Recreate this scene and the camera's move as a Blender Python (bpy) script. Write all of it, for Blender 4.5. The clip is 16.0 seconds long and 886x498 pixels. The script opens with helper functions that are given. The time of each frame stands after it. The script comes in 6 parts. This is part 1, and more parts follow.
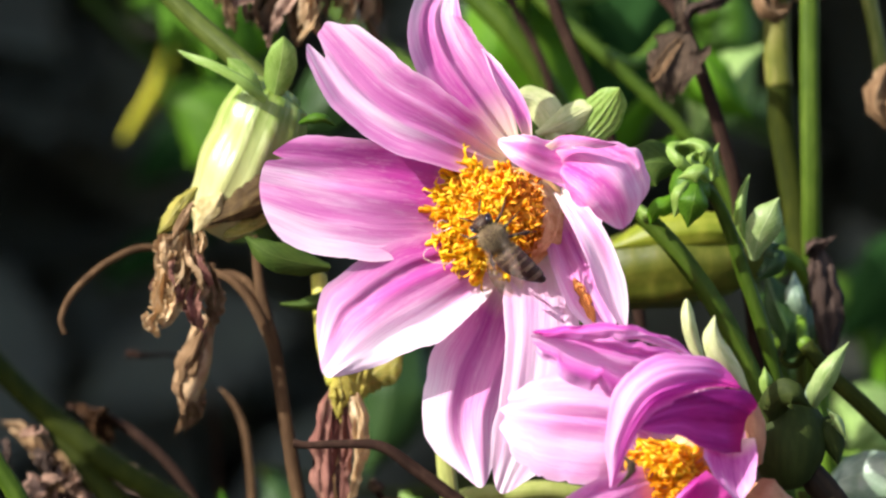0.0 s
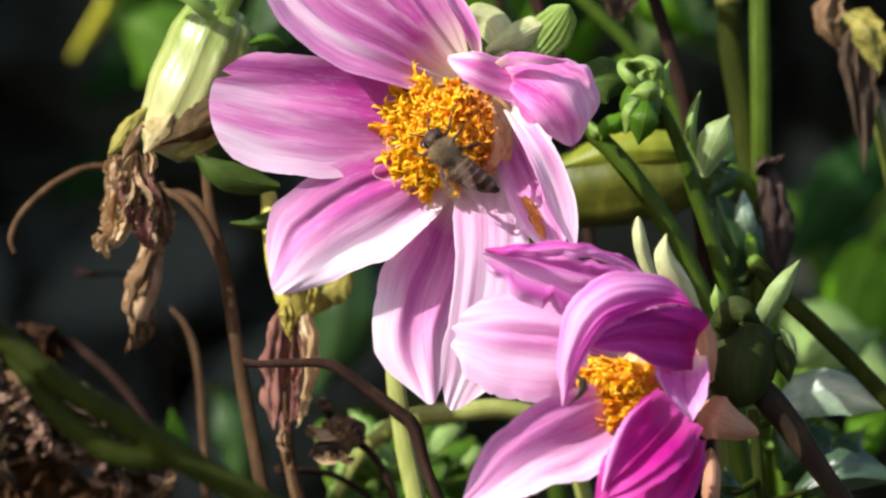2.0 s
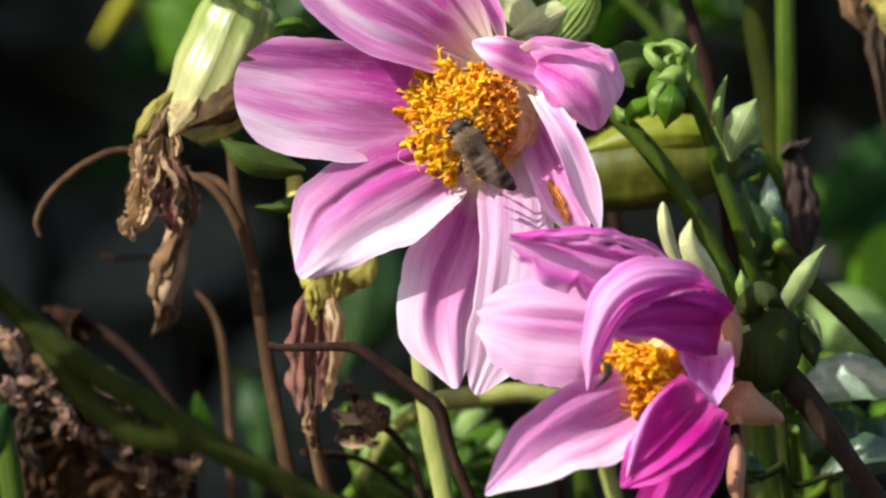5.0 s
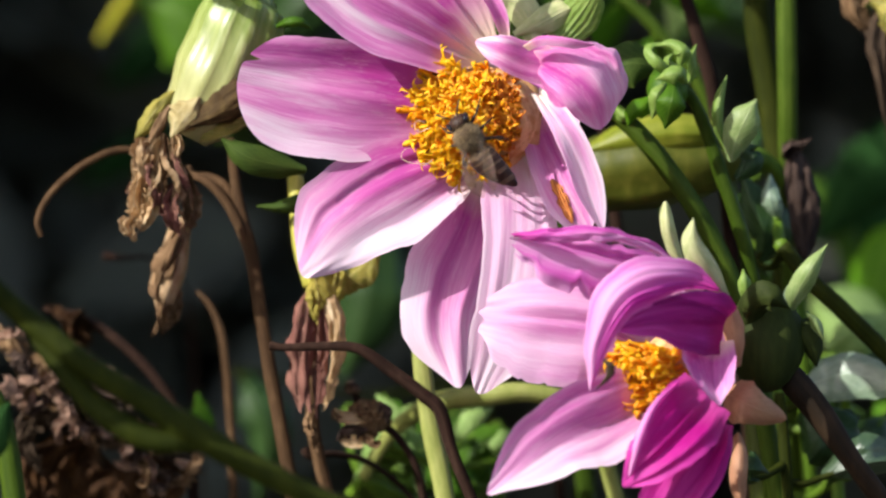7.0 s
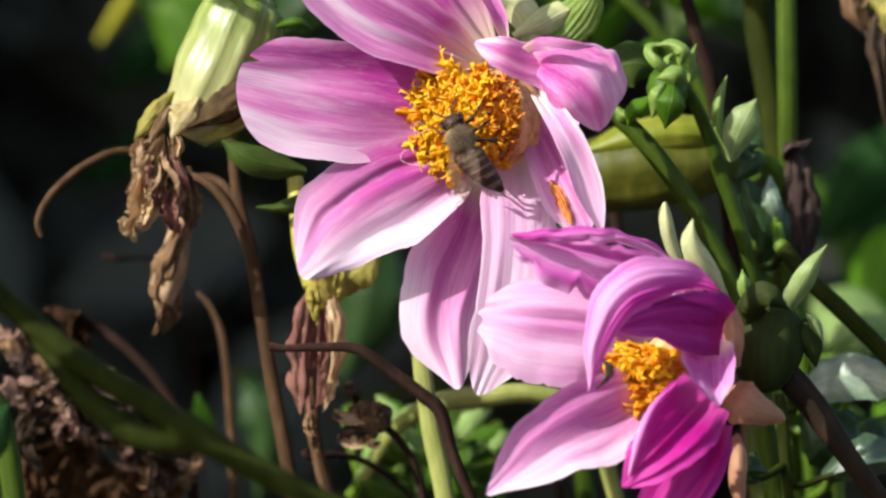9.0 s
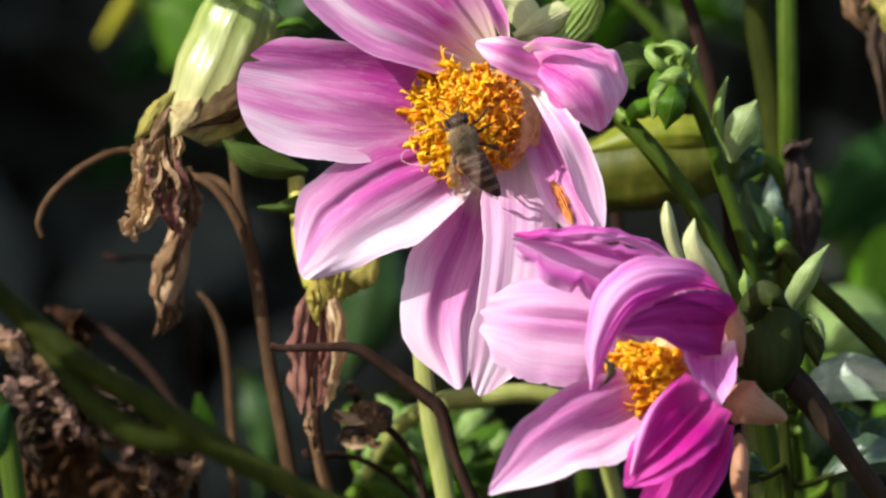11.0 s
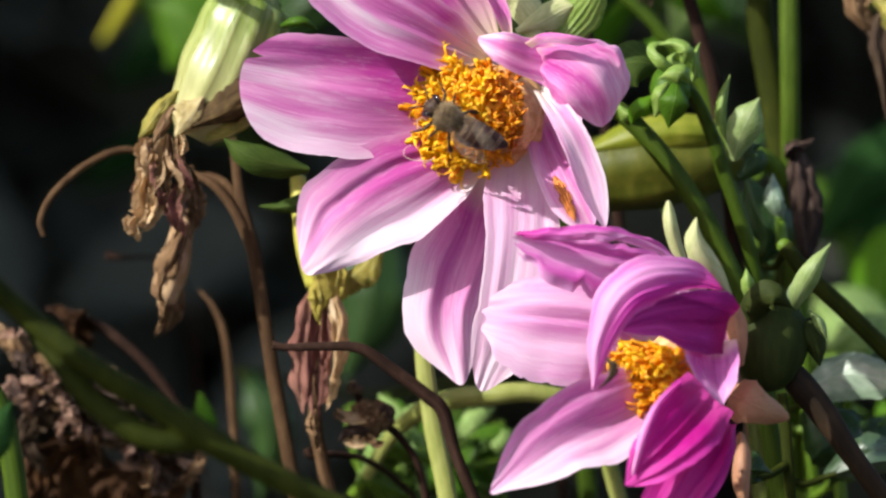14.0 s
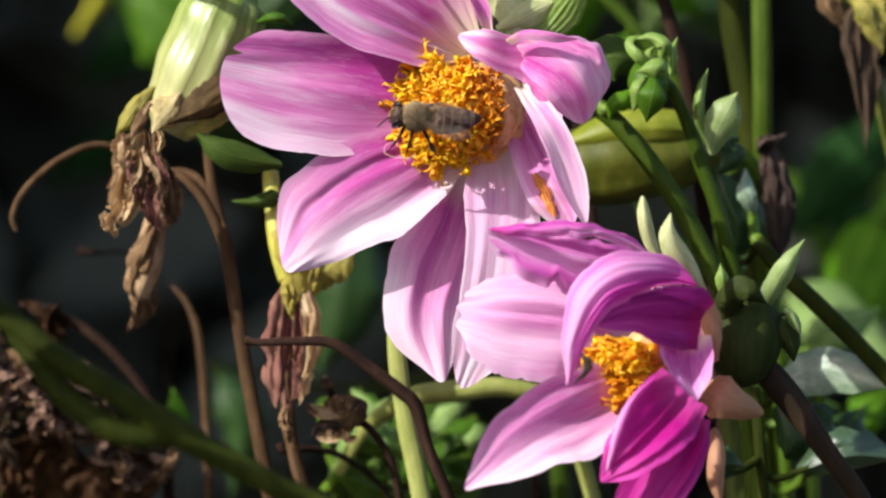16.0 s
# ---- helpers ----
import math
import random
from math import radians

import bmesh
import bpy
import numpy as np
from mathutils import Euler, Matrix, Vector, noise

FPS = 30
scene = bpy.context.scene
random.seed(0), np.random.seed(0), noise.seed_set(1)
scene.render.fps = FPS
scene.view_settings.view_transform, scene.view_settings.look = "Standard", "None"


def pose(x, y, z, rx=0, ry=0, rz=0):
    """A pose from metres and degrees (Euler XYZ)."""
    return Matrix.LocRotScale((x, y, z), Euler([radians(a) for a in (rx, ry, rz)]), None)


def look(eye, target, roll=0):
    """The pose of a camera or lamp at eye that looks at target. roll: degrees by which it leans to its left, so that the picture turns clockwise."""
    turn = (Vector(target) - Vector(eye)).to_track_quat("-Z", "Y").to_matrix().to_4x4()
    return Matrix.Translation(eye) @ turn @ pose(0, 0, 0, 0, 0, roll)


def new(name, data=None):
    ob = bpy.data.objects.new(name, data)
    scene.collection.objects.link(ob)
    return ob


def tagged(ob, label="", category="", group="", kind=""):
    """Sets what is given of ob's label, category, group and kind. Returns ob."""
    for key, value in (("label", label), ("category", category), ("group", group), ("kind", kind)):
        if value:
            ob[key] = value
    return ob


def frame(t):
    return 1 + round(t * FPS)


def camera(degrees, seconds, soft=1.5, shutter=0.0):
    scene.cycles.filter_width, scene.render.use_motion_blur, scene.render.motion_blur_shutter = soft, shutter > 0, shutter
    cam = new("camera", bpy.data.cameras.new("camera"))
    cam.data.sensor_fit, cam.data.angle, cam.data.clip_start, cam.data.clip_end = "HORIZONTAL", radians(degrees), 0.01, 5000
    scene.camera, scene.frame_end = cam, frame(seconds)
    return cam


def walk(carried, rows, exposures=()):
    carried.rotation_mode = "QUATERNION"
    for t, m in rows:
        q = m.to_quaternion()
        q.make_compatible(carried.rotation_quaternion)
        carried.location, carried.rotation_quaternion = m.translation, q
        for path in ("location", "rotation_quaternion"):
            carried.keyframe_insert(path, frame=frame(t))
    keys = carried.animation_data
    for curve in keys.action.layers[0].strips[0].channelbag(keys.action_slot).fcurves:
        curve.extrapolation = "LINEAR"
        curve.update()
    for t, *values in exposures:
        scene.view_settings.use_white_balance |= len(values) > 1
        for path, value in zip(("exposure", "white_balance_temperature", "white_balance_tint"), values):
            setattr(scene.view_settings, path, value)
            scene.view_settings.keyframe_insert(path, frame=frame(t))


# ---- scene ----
# Camera: a long lens 0.8 m from a dahlia bed, turning on the spot.
cam = camera(9.52, 16.0, soft=2.3)
EYE, TILT, REACH, FOCAL, GRID = Vector((0, -0.8, 0.611)), 82.0, 0.8, 9415.0, 0.000085
TURNS = [  # seconds, degrees to the left, degrees up
    (0, 0.275, 1.025),
    (0.5, 0.201, 1.393),
    (1, 0.089, 1.258),
    (1.5, -0.018, 0.885),
    (2, -0.270, 0.149),
    (2.5, -0.196, 0.042),
    (3, -0.018, 0.000),
    (3.5, 0.000, 0.000),
    (4, 0.000, -0.009),
    (6.5, 0.019, -0.028),
    (7, 0.019, -0.028),
    (7.5, 0.019, -0.028),
    (8, 0.028, -0.010),
    (8.5, 0.028, -0.019),
    (9, 0.019, -0.019),
    (11.5, 0.028, -0.019),
    (12, 0.028, -0.019),
    (12.5, 0.038, -0.019),
    (13, 0.038, -0.019),
    (13.5, 0.038, -0.019),
    (14, 0.047, -0.028),
    (14.5, 0.047, -0.028),
    (15, 0.056, -0.018),
    (15.5, 0.066, -0.018),
    (16, -0.251, -0.084),
]
walk(cam, [(t, pose(*EYE, TILT + up, 0, left)) for t, left, up in TURNS],
     exposures=[(0.0, 1.01), (0.5, 0.98), (1.0, 0.83), (1.5, 0.73), (2.0, 0.69), (3.0, 0.63), (6.5, 0.56), (16.0, 0.55)])
cam.data.dof.use_dof = True
cam.data.dof.focus_distance = 0.795
cam.data.dof.aperture_fstop = 19.0

# ---- daylight ----
SUN = Vector((-0.67, -0.43, 0.62)).normalized()
world = bpy.data.worlds.new("sky")
scene.world = world
world.use_nodes = True
sky = world.node_tree.nodes.new("ShaderNodeTexSky")
sky.sky_type, sky.sun_disc = "NISHITA", False
sky.ozone_density, sky.dust_density, sky.air_density = 0.4, 2.0, 0.8
sky.sun_elevation = math.asin(SUN.z)
sky.sun_rotation = math.atan2(SUN.x, SUN.y)
world.node_tree.links.new(sky.outputs[0], world.node_tree.nodes["Background"].inputs[0])
world.node_tree.nodes["Background"].inputs[1].default_value = 0.15
sun = new("sun", bpy.data.lights.new("sun", "SUN"))
sun.data.energy, sun.data.angle, sun.data.color = 5.0, radians(0.53), (1.0, 0.97, 0.93)
sun.matrix_world = look(SUN * 5, (0, 0, 0))


# ---- materials ----
def material(name):
    m = bpy.data.materials.new(name)
    m.use_nodes = True
    t = m.node_tree
    t.nodes.clear()
    return m, t, t.nodes.new("ShaderNodeOutputMaterial")


def node(t, kind, **values):
    n = t.nodes.new("ShaderNode" + kind)
    for key, value in values.items():
        n.inputs[key.replace("_", " ")].default_value = value
    return n


def ramp(t, source, stops):
    n = t.nodes.new("ShaderNodeValToRGB")
    e = n.color_ramp.elements
    while len(e) < len(stops):
        e.new(0.5)
    for k, (place, c) in zip(e, stops):
        k.position, k.color = place, (*c, 1)
    t.links.new(source, n.inputs[0])
    return n.outputs[0]


def mix(t, factor, a, b, blend="MIX"):
    n = t.nodes.new("ShaderNodeMix")
    n.data_type, n.blend_type = "RGBA", blend
    for socket, value in ((n.inputs[0], factor), (n.inputs[6], a), (n.inputs[7], b)):
        if isinstance(value, (int, float)):
            socket.default_value = value
        elif isinstance(value, tuple):
            socket.default_value = (*value, 1)
        else:
            t.links.new(value, socket)
    return n.outputs[2]


def scaled(t, source, x, y, z=1.0, shift=None):
    n = t.nodes.new("ShaderNodeMapping")
    n.inputs["Scale"].default_value = (x, y, z)
    t.links.new(source, n.inputs[0])
    if shift is not None:
        t.links.new(shift, n.inputs["Location"])
    return n.outputs[0]


def noise_of(t, vector, scale, detail=3.0, rough=0.55):
    n = node(t, "TexNoise", Scale=scale, Detail=detail, Roughness=rough)
    if vector is not None:
        t.links.new(vector, n.inputs["Vector"])
    return n.outputs[0]


def finish(t, out, colour, rough, bump_source, bump, translucent=0.0, through_tint=None, coat=0.0, spec=0.5, sheen=0.0):
    p = node(t, "BsdfPrincipled", Roughness=rough)
    p.inputs["Specular IOR Level"].default_value = spec
    p.inputs["Coat Weight"].default_value = coat
    p.inputs["Sheen Weight"].default_value = sheen
    t.links.new(colour, p.inputs["Base Color"])
    b = node(t, "Bump", Strength=bump, Distance=0.0004)
    t.links.new(bump_source, b.inputs["Height"])
    t.links.new(b.outputs[0], p.inputs["Normal"])
    shader = p.outputs[0]
    if translucent:
        tr = node(t, "BsdfTranslucent")
        t.links.new(through_tint if through_tint is not None else colour, tr.inputs[0])
        t.links.new(b.outputs[0], tr.inputs["Normal"])
        m = node(t, "MixShader", Fac=translucent)
        t.links.new(shader, m.inputs[1])
        t.links.new(tr.outputs[0], m.inputs[2])
        shader = m.outputs[0]
    t.links.new(shader, out.inputs[0])


def random_shift(t):
    info = t.nodes.new("ShaderNodeObjectInfo")
    n = t.nodes.new("ShaderNodeVectorMath")
    n.operation = "SCALE"
    n.inputs[0].default_value = (7.3, 3.1, 5.7)
    t.links.new(info.outputs["Random"], n.inputs["Scale"])
    return n.outputs[0], info.outputs["Random"]


def petal_material(name, pale, mid, deep, base, bias=0.0, side_tone=0.0):
    """Satin petal: fine streaks along its length, a deeper middle, paler tip and margins, a creamy foot; the last value
    deepens one side, on some petals as painted shade.
    """
    m, t, out = material(name)
    uv = t.nodes.new("ShaderNodeTexCoord").outputs["UV"]
    shift, rnd = random_shift(t)
    sep = t.nodes.new("ShaderNodeSeparateXYZ")
    t.links.new(uv, sep.inputs[0])

    def plus(a, factor, c):
        n = t.nodes.new("ShaderNodeMath")
        n.operation = "MULTIPLY_ADD"
        t.links.new(a, n.inputs[0])
        n.inputs[1].default_value = factor
        if isinstance(c, float):
            n.inputs[2].default_value = c
        else:
            t.links.new(c, n.inputs[2])
        return n.outputs[0]

    broad = noise_of(t, scaled(t, uv, 4.0, 1.0, 1, shift), 1.0, 2.5)
    tone = plus(sep.outputs[1], -0.26, plus(broad, 0.62, 0.305 + bias - side_tone / 2))
    tone = plus(sep.outputs[0], side_tone, tone)
    fine = noise_of(t, scaled(t, uv, 44.0, 2.4, 1, shift), 1.0, 5.0, 0.68)
    tone = plus(fine, 0.24, plus(tone, 0.95, -0.095))
    c = ramp(t, tone, [(0.36, pale), (0.51, mid), (0.68, deep)])
    blot = noise_of(t, scaled(t, uv, 26.0, 9.0, 1, shift), 1.0, 6.0, 0.65)
    c = mix(t, ramp(t, blot, [(0.52, (0, 0, 0)), (0.78, (0.35, 0.35, 0.35))]), c, pale)
    off = t.nodes.new("ShaderNodeMath")
    off.operation = "PINGPONG"
    off.inputs[1].default_value = 0.5
    t.links.new(sep.outputs[0], off.inputs[0])
    c = mix(t, ramp(t, off.outputs[0], [(0.0, (0.4, 0.4, 0.4)), (0.08, (0, 0, 0))]), c, pale)
    foot = ramp(t, sep.outputs[1], [(0.03, (1, 1, 1)), (0.27, (0, 0, 0))])
    c = mix(t, foot, c, base)
    rib = noise_of(t, scaled(t, uv, 52.0, 2.4, 1, shift), 1.0, 3.0)
    finish(t, out, c, 0.5, mix(t, 0.5, rib, blot), 0.38, translucent=0.45, through_tint=mix(t, 0.35, c, deep), spec=0.22)
    return m


def leaf_material(name, a, b, vein, rough=0.42, translucent=0.3, coat=0.0, rot=None, spec=0.18):
    m, t, out = material(name)
    tc = t.nodes.new("ShaderNodeTexCoord")
    uv = tc.outputs["UV"]
    shift, rnd = random_shift(t)
    big = noise_of(t, scaled(t, uv, 3.0, 4.0, 1, shift), 1.0, 3.0)
    small = noise_of(t, scaled(t, uv, 18.0, 22.0, 1, shift), 1.0, 4.0)
    c = ramp(t, big, [(0.35, a), (0.65, b)])
    c = mix(t, 0.25, c, ramp(t, small, [(0.4, a), (0.62, b)]))
    sep = t.nodes.new("ShaderNodeSeparateXYZ")
    t.links.new(uv, sep.inputs[0])
    w = t.nodes.new("ShaderNodeMath")
    w.operation = "SUBTRACT"
    w.inputs[1].default_value = 0.5
    t.links.new(sep.outputs[0], w.inputs[0])
    ab = t.nodes.new("ShaderNodeMath")
    ab.operation = "ABSOLUTE"
    t.links.new(w.outputs[0], ab.inputs[0])
    mid = ramp(t, ab.outputs[0], [(0.0, (1, 1, 1)), (0.035, (0, 0, 0))])
    side = t.nodes.new("ShaderNodeMath")
    side.operation = "SUBTRACT"
    t.links.new(sep.outputs[1], side.inputs[0])
    t.links.new(ab.outputs[0], side.inputs[1])
    wave = t.nodes.new("ShaderNodeTexWave")
    wave.inputs["Scale"].default_value = 2.2
    wave.inputs["Distortion"].default_value = 1.0
    wave.bands_direction = "X"
    comb = t.nodes.new("ShaderNodeCombineXYZ")
    t.links.new(side.outputs[0], comb.inputs[0])
    t.links.new(comb.outputs[0], wave.inputs["Vector"])
    lines = ramp(t, wave.outputs["Fac"], [(0.84, (0, 0, 0)), (1.0, (0.4, 0.4, 0.4))])
    mask = mix(t, 1.0, mid, lines, "LIGHTEN")
    c = mix(t, mask, c, vein)
    if rot:
        c = mix(t, ramp(t, big, [(0.62, (0, 0, 0)), (0.72, (1, 1, 1))]), c, rot)
    height = mix(t, 0.4, mask, small)
    finish(t, out, c, rough, height, 0.4, translucent=translucent, coat=coat, spec=spec)
    return m


def stem_material(name, a, b, c3, rough=0.5, streak=14.0, spots=0.0, spot=(0.05, 0.03, 0.02), fade=None, spec=0.3):
    m, t, out = material(name)
    uv = t.nodes.new("ShaderNodeTexCoord").outputs["UV"]
    shift, rnd = random_shift(t)
    long = noise_of(t, scaled(t, uv, streak, 2.0, 1, shift), 1.0, 3.0)
    patch = noise_of(t, scaled(t, uv, 2.0, 6.0, 1, shift), 1.0, 3.0)
    c = ramp(t, long, [(0.32, a), (0.52, b), (0.72, c3)])
    c = mix(t, 0.4, c, ramp(t, patch, [(0.35, a), (0.65, b)]))
    place = t.nodes.new("ShaderNodeTexCoord").outputs["Object"]
    blotch = noise_of(t, scaled(t, place, 420, 420, 150), 1.0, 5.0, 0.65)
    c = mix(t, 0.45, c, ramp(t, blotch, [(0.34, a), (0.52, b), (0.72, c3)]))
    if fade:
        sep = t.nodes.new("ShaderNodeSeparateXYZ")
        t.links.new(uv, sep.inputs[0])
        c = mix(t, ramp(t, sep.outputs[1], [(0.30, (0, 0, 0)), (0.85, (0.7, 0.7, 0.7))]), c, fade)
    if spots:
        c = mix(t, ramp(t, noise_of(t, scaled(t, uv, 9.0, 30.0, 1, shift), 1.0, 2.0), [(0.66, (0, 0, 0)), (0.74, (spots,) * 3)]), c, spot)
    finish(t, out, c, rough, mix(t, 0.5, long, blotch), 0.6, spec=spec)
    return m


def dry_material(name, a, b, c3, translucent=0.12):
    m, t, out = material(name)
    tc = t.nodes.new("ShaderNodeTexCoord")
    shift, rnd = random_shift(t)
    big = noise_of(t, scaled(t, tc.outputs["UV"], 3.0, 2.2, 1, shift), 1.0, 4.0, 0.65)
    fib = noise_of(t, scaled(t, tc.outputs["UV"], 22.0, 2.5, 1, shift), 1.0, 4.0, 0.65)
    c = ramp(t, big, [(0.30, a), (0.5, b), (0.68, c3)])
    c = mix(t, 0.5, c, ramp(t, fib, [(0.32, a), (0.55, b), (0.75, c3)]))
    finish(t, out, c, 0.8, fib, 0.8, translucent=translucent, spec=0.25)
    return m


def plain_material(name, a, b, scale, rough=0.5, bump=0.3, spec=0.5, coords="Object", translucent=0.0):
    m, t, out = material(name)
    tc = t.nodes.new("ShaderNodeTexCoord")
    n = noise_of(t, scaled(t, tc.outputs[coords], scale, scale, scale), 1.0, 5.0, 0.6)
    finish(t, out, ramp(t, n, [(0.32, a), (0.68, b)]), rough, n, bump, spec=spec, translucent=translucent)
    return m


PETAL = petal_material("lilac_petal", (0.97, 0.76, 0.88), (0.76, 0.27, 0.56), (0.54, 0.075, 0.36), (0.93, 0.79, 0.57), 0.05)
# Deeper upper side paints the shadow of the petal above.
SHADED_SIDE = petal_material("shaded_side_petal", (0.95, 0.70, 0.85), (0.74, 0.25, 0.54), (0.53, 0.06, 0.35), (0.88, 0.60, 0.56), 0.13, 0.26)
# Deeper upper half paints in the shadow of the sideways petal.
HALF_SHADED = petal_material("half_shaded_petal", (0.96, 0.74, 0.87), (0.76, 0.28, 0.56), (0.54, 0.075, 0.36), (0.93, 0.80, 0.62), 0.03, 0.46)
PALE_PETAL = petal_material("pale_petal", (0.94, 0.77, 0.86), (0.85, 0.52, 0.72), (0.64, 0.20, 0.48), (0.92, 0.84, 0.70), 0.02)
BLUSH_PETAL = petal_material("blush_petal", (0.93, 0.66, 0.83), (0.80, 0.41, 0.66), (0.60, 0.17, 0.46), (0.92, 0.72, 0.74), 0.05)
# Lower half paler and upper half deeper: sun and shade painted in.
HALF_LIT_PETAL = petal_material("half_lit_petal", (0.96, 0.73, 0.86), (0.80, 0.34, 0.61), (0.58, 0.11, 0.41), (0.94, 0.78, 0.62), 0.03, 0.34)
ROSY_PETAL = petal_material("rosy_petal", (0.86, 0.46, 0.74), (0.68, 0.16, 0.52), (0.50, 0.04, 0.34), (0.86, 0.60, 0.56), 0.02)
HOOD_PETAL = petal_material("hood_petal", (0.88, 0.48, 0.76), (0.70, 0.17, 0.53), (0.50, 0.03, 0.34), (0.62, 0.06, 0.38), 0.04, -0.30)
DEEP_PETAL = petal_material("magenta_petal", (0.70, 0.065, 0.42), (0.52, 0.012, 0.27), (0.36, 0.005, 0.17), (0.56, 0.06, 0.30), 0.03)
# Violet-magenta, darkened so the hood's inner shade is in the colour.
SHADED_INNER = petal_material("shaded_inner", (0.50, 0.075, 0.40), (0.31, 0.022, 0.235), (0.20, 0.008, 0.12), (0.30, 0.01, 0.12), 0.03)
YELLOW = plain_material("floret_yellow", (0.94, 0.56, 0.008), (0.97, 0.72, 0.025), 900, 0.45, 0.2, translucent=0.5)
ORANGE = plain_material("floret_orange", (0.84, 0.34, 0.006), (0.95, 0.52, 0.012), 900, 0.45, 0.2, translucent=0.45)
RUST = plain_material("floret_rust", (0.62, 0.16, 0.004), (0.86, 0.35, 0.010), 700, 0.5, 0.3, translucent=0.35)
FLANK = plain_material("disc_flank", (0.78, 0.33, 0.010), (0.92, 0.52, 0.02), 420, 0.6, 0.5)
CHAFF = plain_material("chaff", (0.50, 0.19, 0.035), (0.86, 0.54, 0.24), 480, 0.6, 0.8, translucent=0.15)
STYLE = plain_material("dried_style", (0.60, 0.34, 0.30), (0.78, 0.55, 0.45), 900, 0.6, 0.2)
POLLEN = plain_material("pollen_crumbs", (0.42, 0.13, 0.03), (0.62, 0.24, 0.05), 1500, 0.8, 0.5)
STEM_GREEN = stem_material("green_stem", (0.042, 0.088, 0.005), (0.082, 0.150, 0.011), (0.15, 0.23, 0.03), spec=0.18)
# Near-black green: the shade on these stems is painted into the colour.
STEM_SHADED = stem_material("shaded_green_stem", (0.010, 0.014, 0.001), (0.020, 0.027, 0.002), (0.052, 0.058, 0.006), 0.7, spec=0.08)
# Calyx green with the shade behind the bloom painted in.
SHADED_CALYX = stem_material("shaded_calyx_green", (0.012, 0.018, 0.003), (0.025, 0.036, 0.006), (0.055, 0.068, 0.014), 0.7, spec=0.12)
# Brown stem colour, halved to paint in the bloom's shadow.
SHADED_UMBER = stem_material("shaded_umber", (0.010, 0.007, 0.003), (0.024, 0.014, 0.007), (0.06, 0.036, 0.018), 0.7, spec=0.15)
# Green stem copy with shade painted in as a darker colour.
STEM_SHADY = stem_material("shady_green_stem", (0.018, 0.038, 0.002), (0.036, 0.066, 0.004), (0.080, 0.120, 0.012), spec=0.12)
STEM_DRAB = stem_material("drab_stem", (0.030, 0.044, 0.005), (0.056, 0.074, 0.012), (0.11, 0.13, 0.03), spec=0.15)
STEM_PALE = stem_material("pale_green_stem", (0.15, 0.18, 0.03), (0.25, 0.27, 0.07), (0.34, 0.34, 0.12))
STEM_LIME = stem_material("lime_stem", (0.24, 0.24, 0.035), (0.40, 0.37, 0.06), (0.52, 0.47, 0.12))
STEM_OLIVE = stem_material("olive_stem", (0.040, 0.054, 0.006), (0.085, 0.100, 0.014), (0.22, 0.21, 0.065), spots=0.6, spec=0.15)
STEM_JOINT = stem_material("jointed_olive_stem", (0.050, 0.058, 0.008), (0.11, 0.115, 0.018), (0.30, 0.26, 0.09), spots=0.6, spec=0.12)
# Ribbed green, darkened to paint in the shade lower on the stems.
STEM_RIBBED = stem_material("ribbed_green_stem", (0.024, 0.046, 0.003), (0.044, 0.076, 0.006), (0.092, 0.135, 0.016), spec=0.12)
STEM_BROWN = stem_material("brown_dry_stem", (0.026, 0.013, 0.006), (0.070, 0.038, 0.017), (0.165, 0.098, 0.048), 0.8, spec=0.12)
STEM_DARK = stem_material("dark_dead_stem", (0.009, 0.0045, 0.003), (0.024, 0.012, 0.008), (0.066, 0.037, 0.024), 0.85, spec=0.08)
BUD_SKIN = stem_material("bud_skin", (0.070, 0.125, 0.010), (0.16, 0.225, 0.034), (0.44, 0.47, 0.22), 0.34, 60.0, fade=(0.44, 0.39, 0.19), spec=0.5)
BUD_OLD = stem_material("old_bud_skin", (0.020, 0.011, 0.005), (0.055, 0.034, 0.013), (0.17, 0.12, 0.045), 0.7, 16.0, 0.5, spec=0.08)
# Two copies of one skin: this one darkened for the shaded underside.
BUD_SHADED = stem_material("shaded_bud_skin", (0.036, 0.046, 0.004), (0.070, 0.080, 0.008), (0.15, 0.14, 0.022), 0.4, 5.0, 0.4, (0.20, 0.09, 0.03), spec=0.2)
# The brighter copy, for the sunlit upper bract.
BUD_LIT = stem_material("lit_bud_skin", (0.085, 0.110, 0.007), (0.15, 0.175, 0.013), (0.26, 0.26, 0.035), 0.4, 5.0, 0.4, (0.20, 0.09, 0.03), spec=0.2)
BRACT = leaf_material("fresh_bract", (0.14, 0.25, 0.030), (0.25, 0.36, 0.085), (0.29, 0.39, 0.12), spec=0.35)
PALE_BRACT = leaf_material("pale_bract", (0.18, 0.27, 0.075), (0.31, 0.39, 0.15), (0.33, 0.41, 0.17), 0.42, spec=0.35)
HEDGE = leaf_material("hedge_leaf", (0.104, 0.100, 0.078), (0.15, 0.155, 0.108), (0.16, 0.17, 0.113), 0.9, 0.25)
SHADE_FOLIAGE = leaf_material("shade_foliage_leaf", (0.030, 0.030, 0.018), (0.062, 0.060, 0.033), (0.06, 0.065, 0.036), 0.8, 0.1)
CREAM_BRACT = leaf_material("cream_bract", (0.38, 0.43, 0.17), (0.60, 0.60, 0.32), (0.52, 0.55, 0.28))
PINK_BRACT = leaf_material("blushed_bract", (0.40, 0.19, 0.105), (0.52, 0.28, 0.16), (0.50, 0.27, 0.15))
LEAF = leaf_material("green_leaf", (0.035, 0.095, 0.004), (0.070, 0.160, 0.010), (0.10, 0.19, 0.02), coat=0.05)
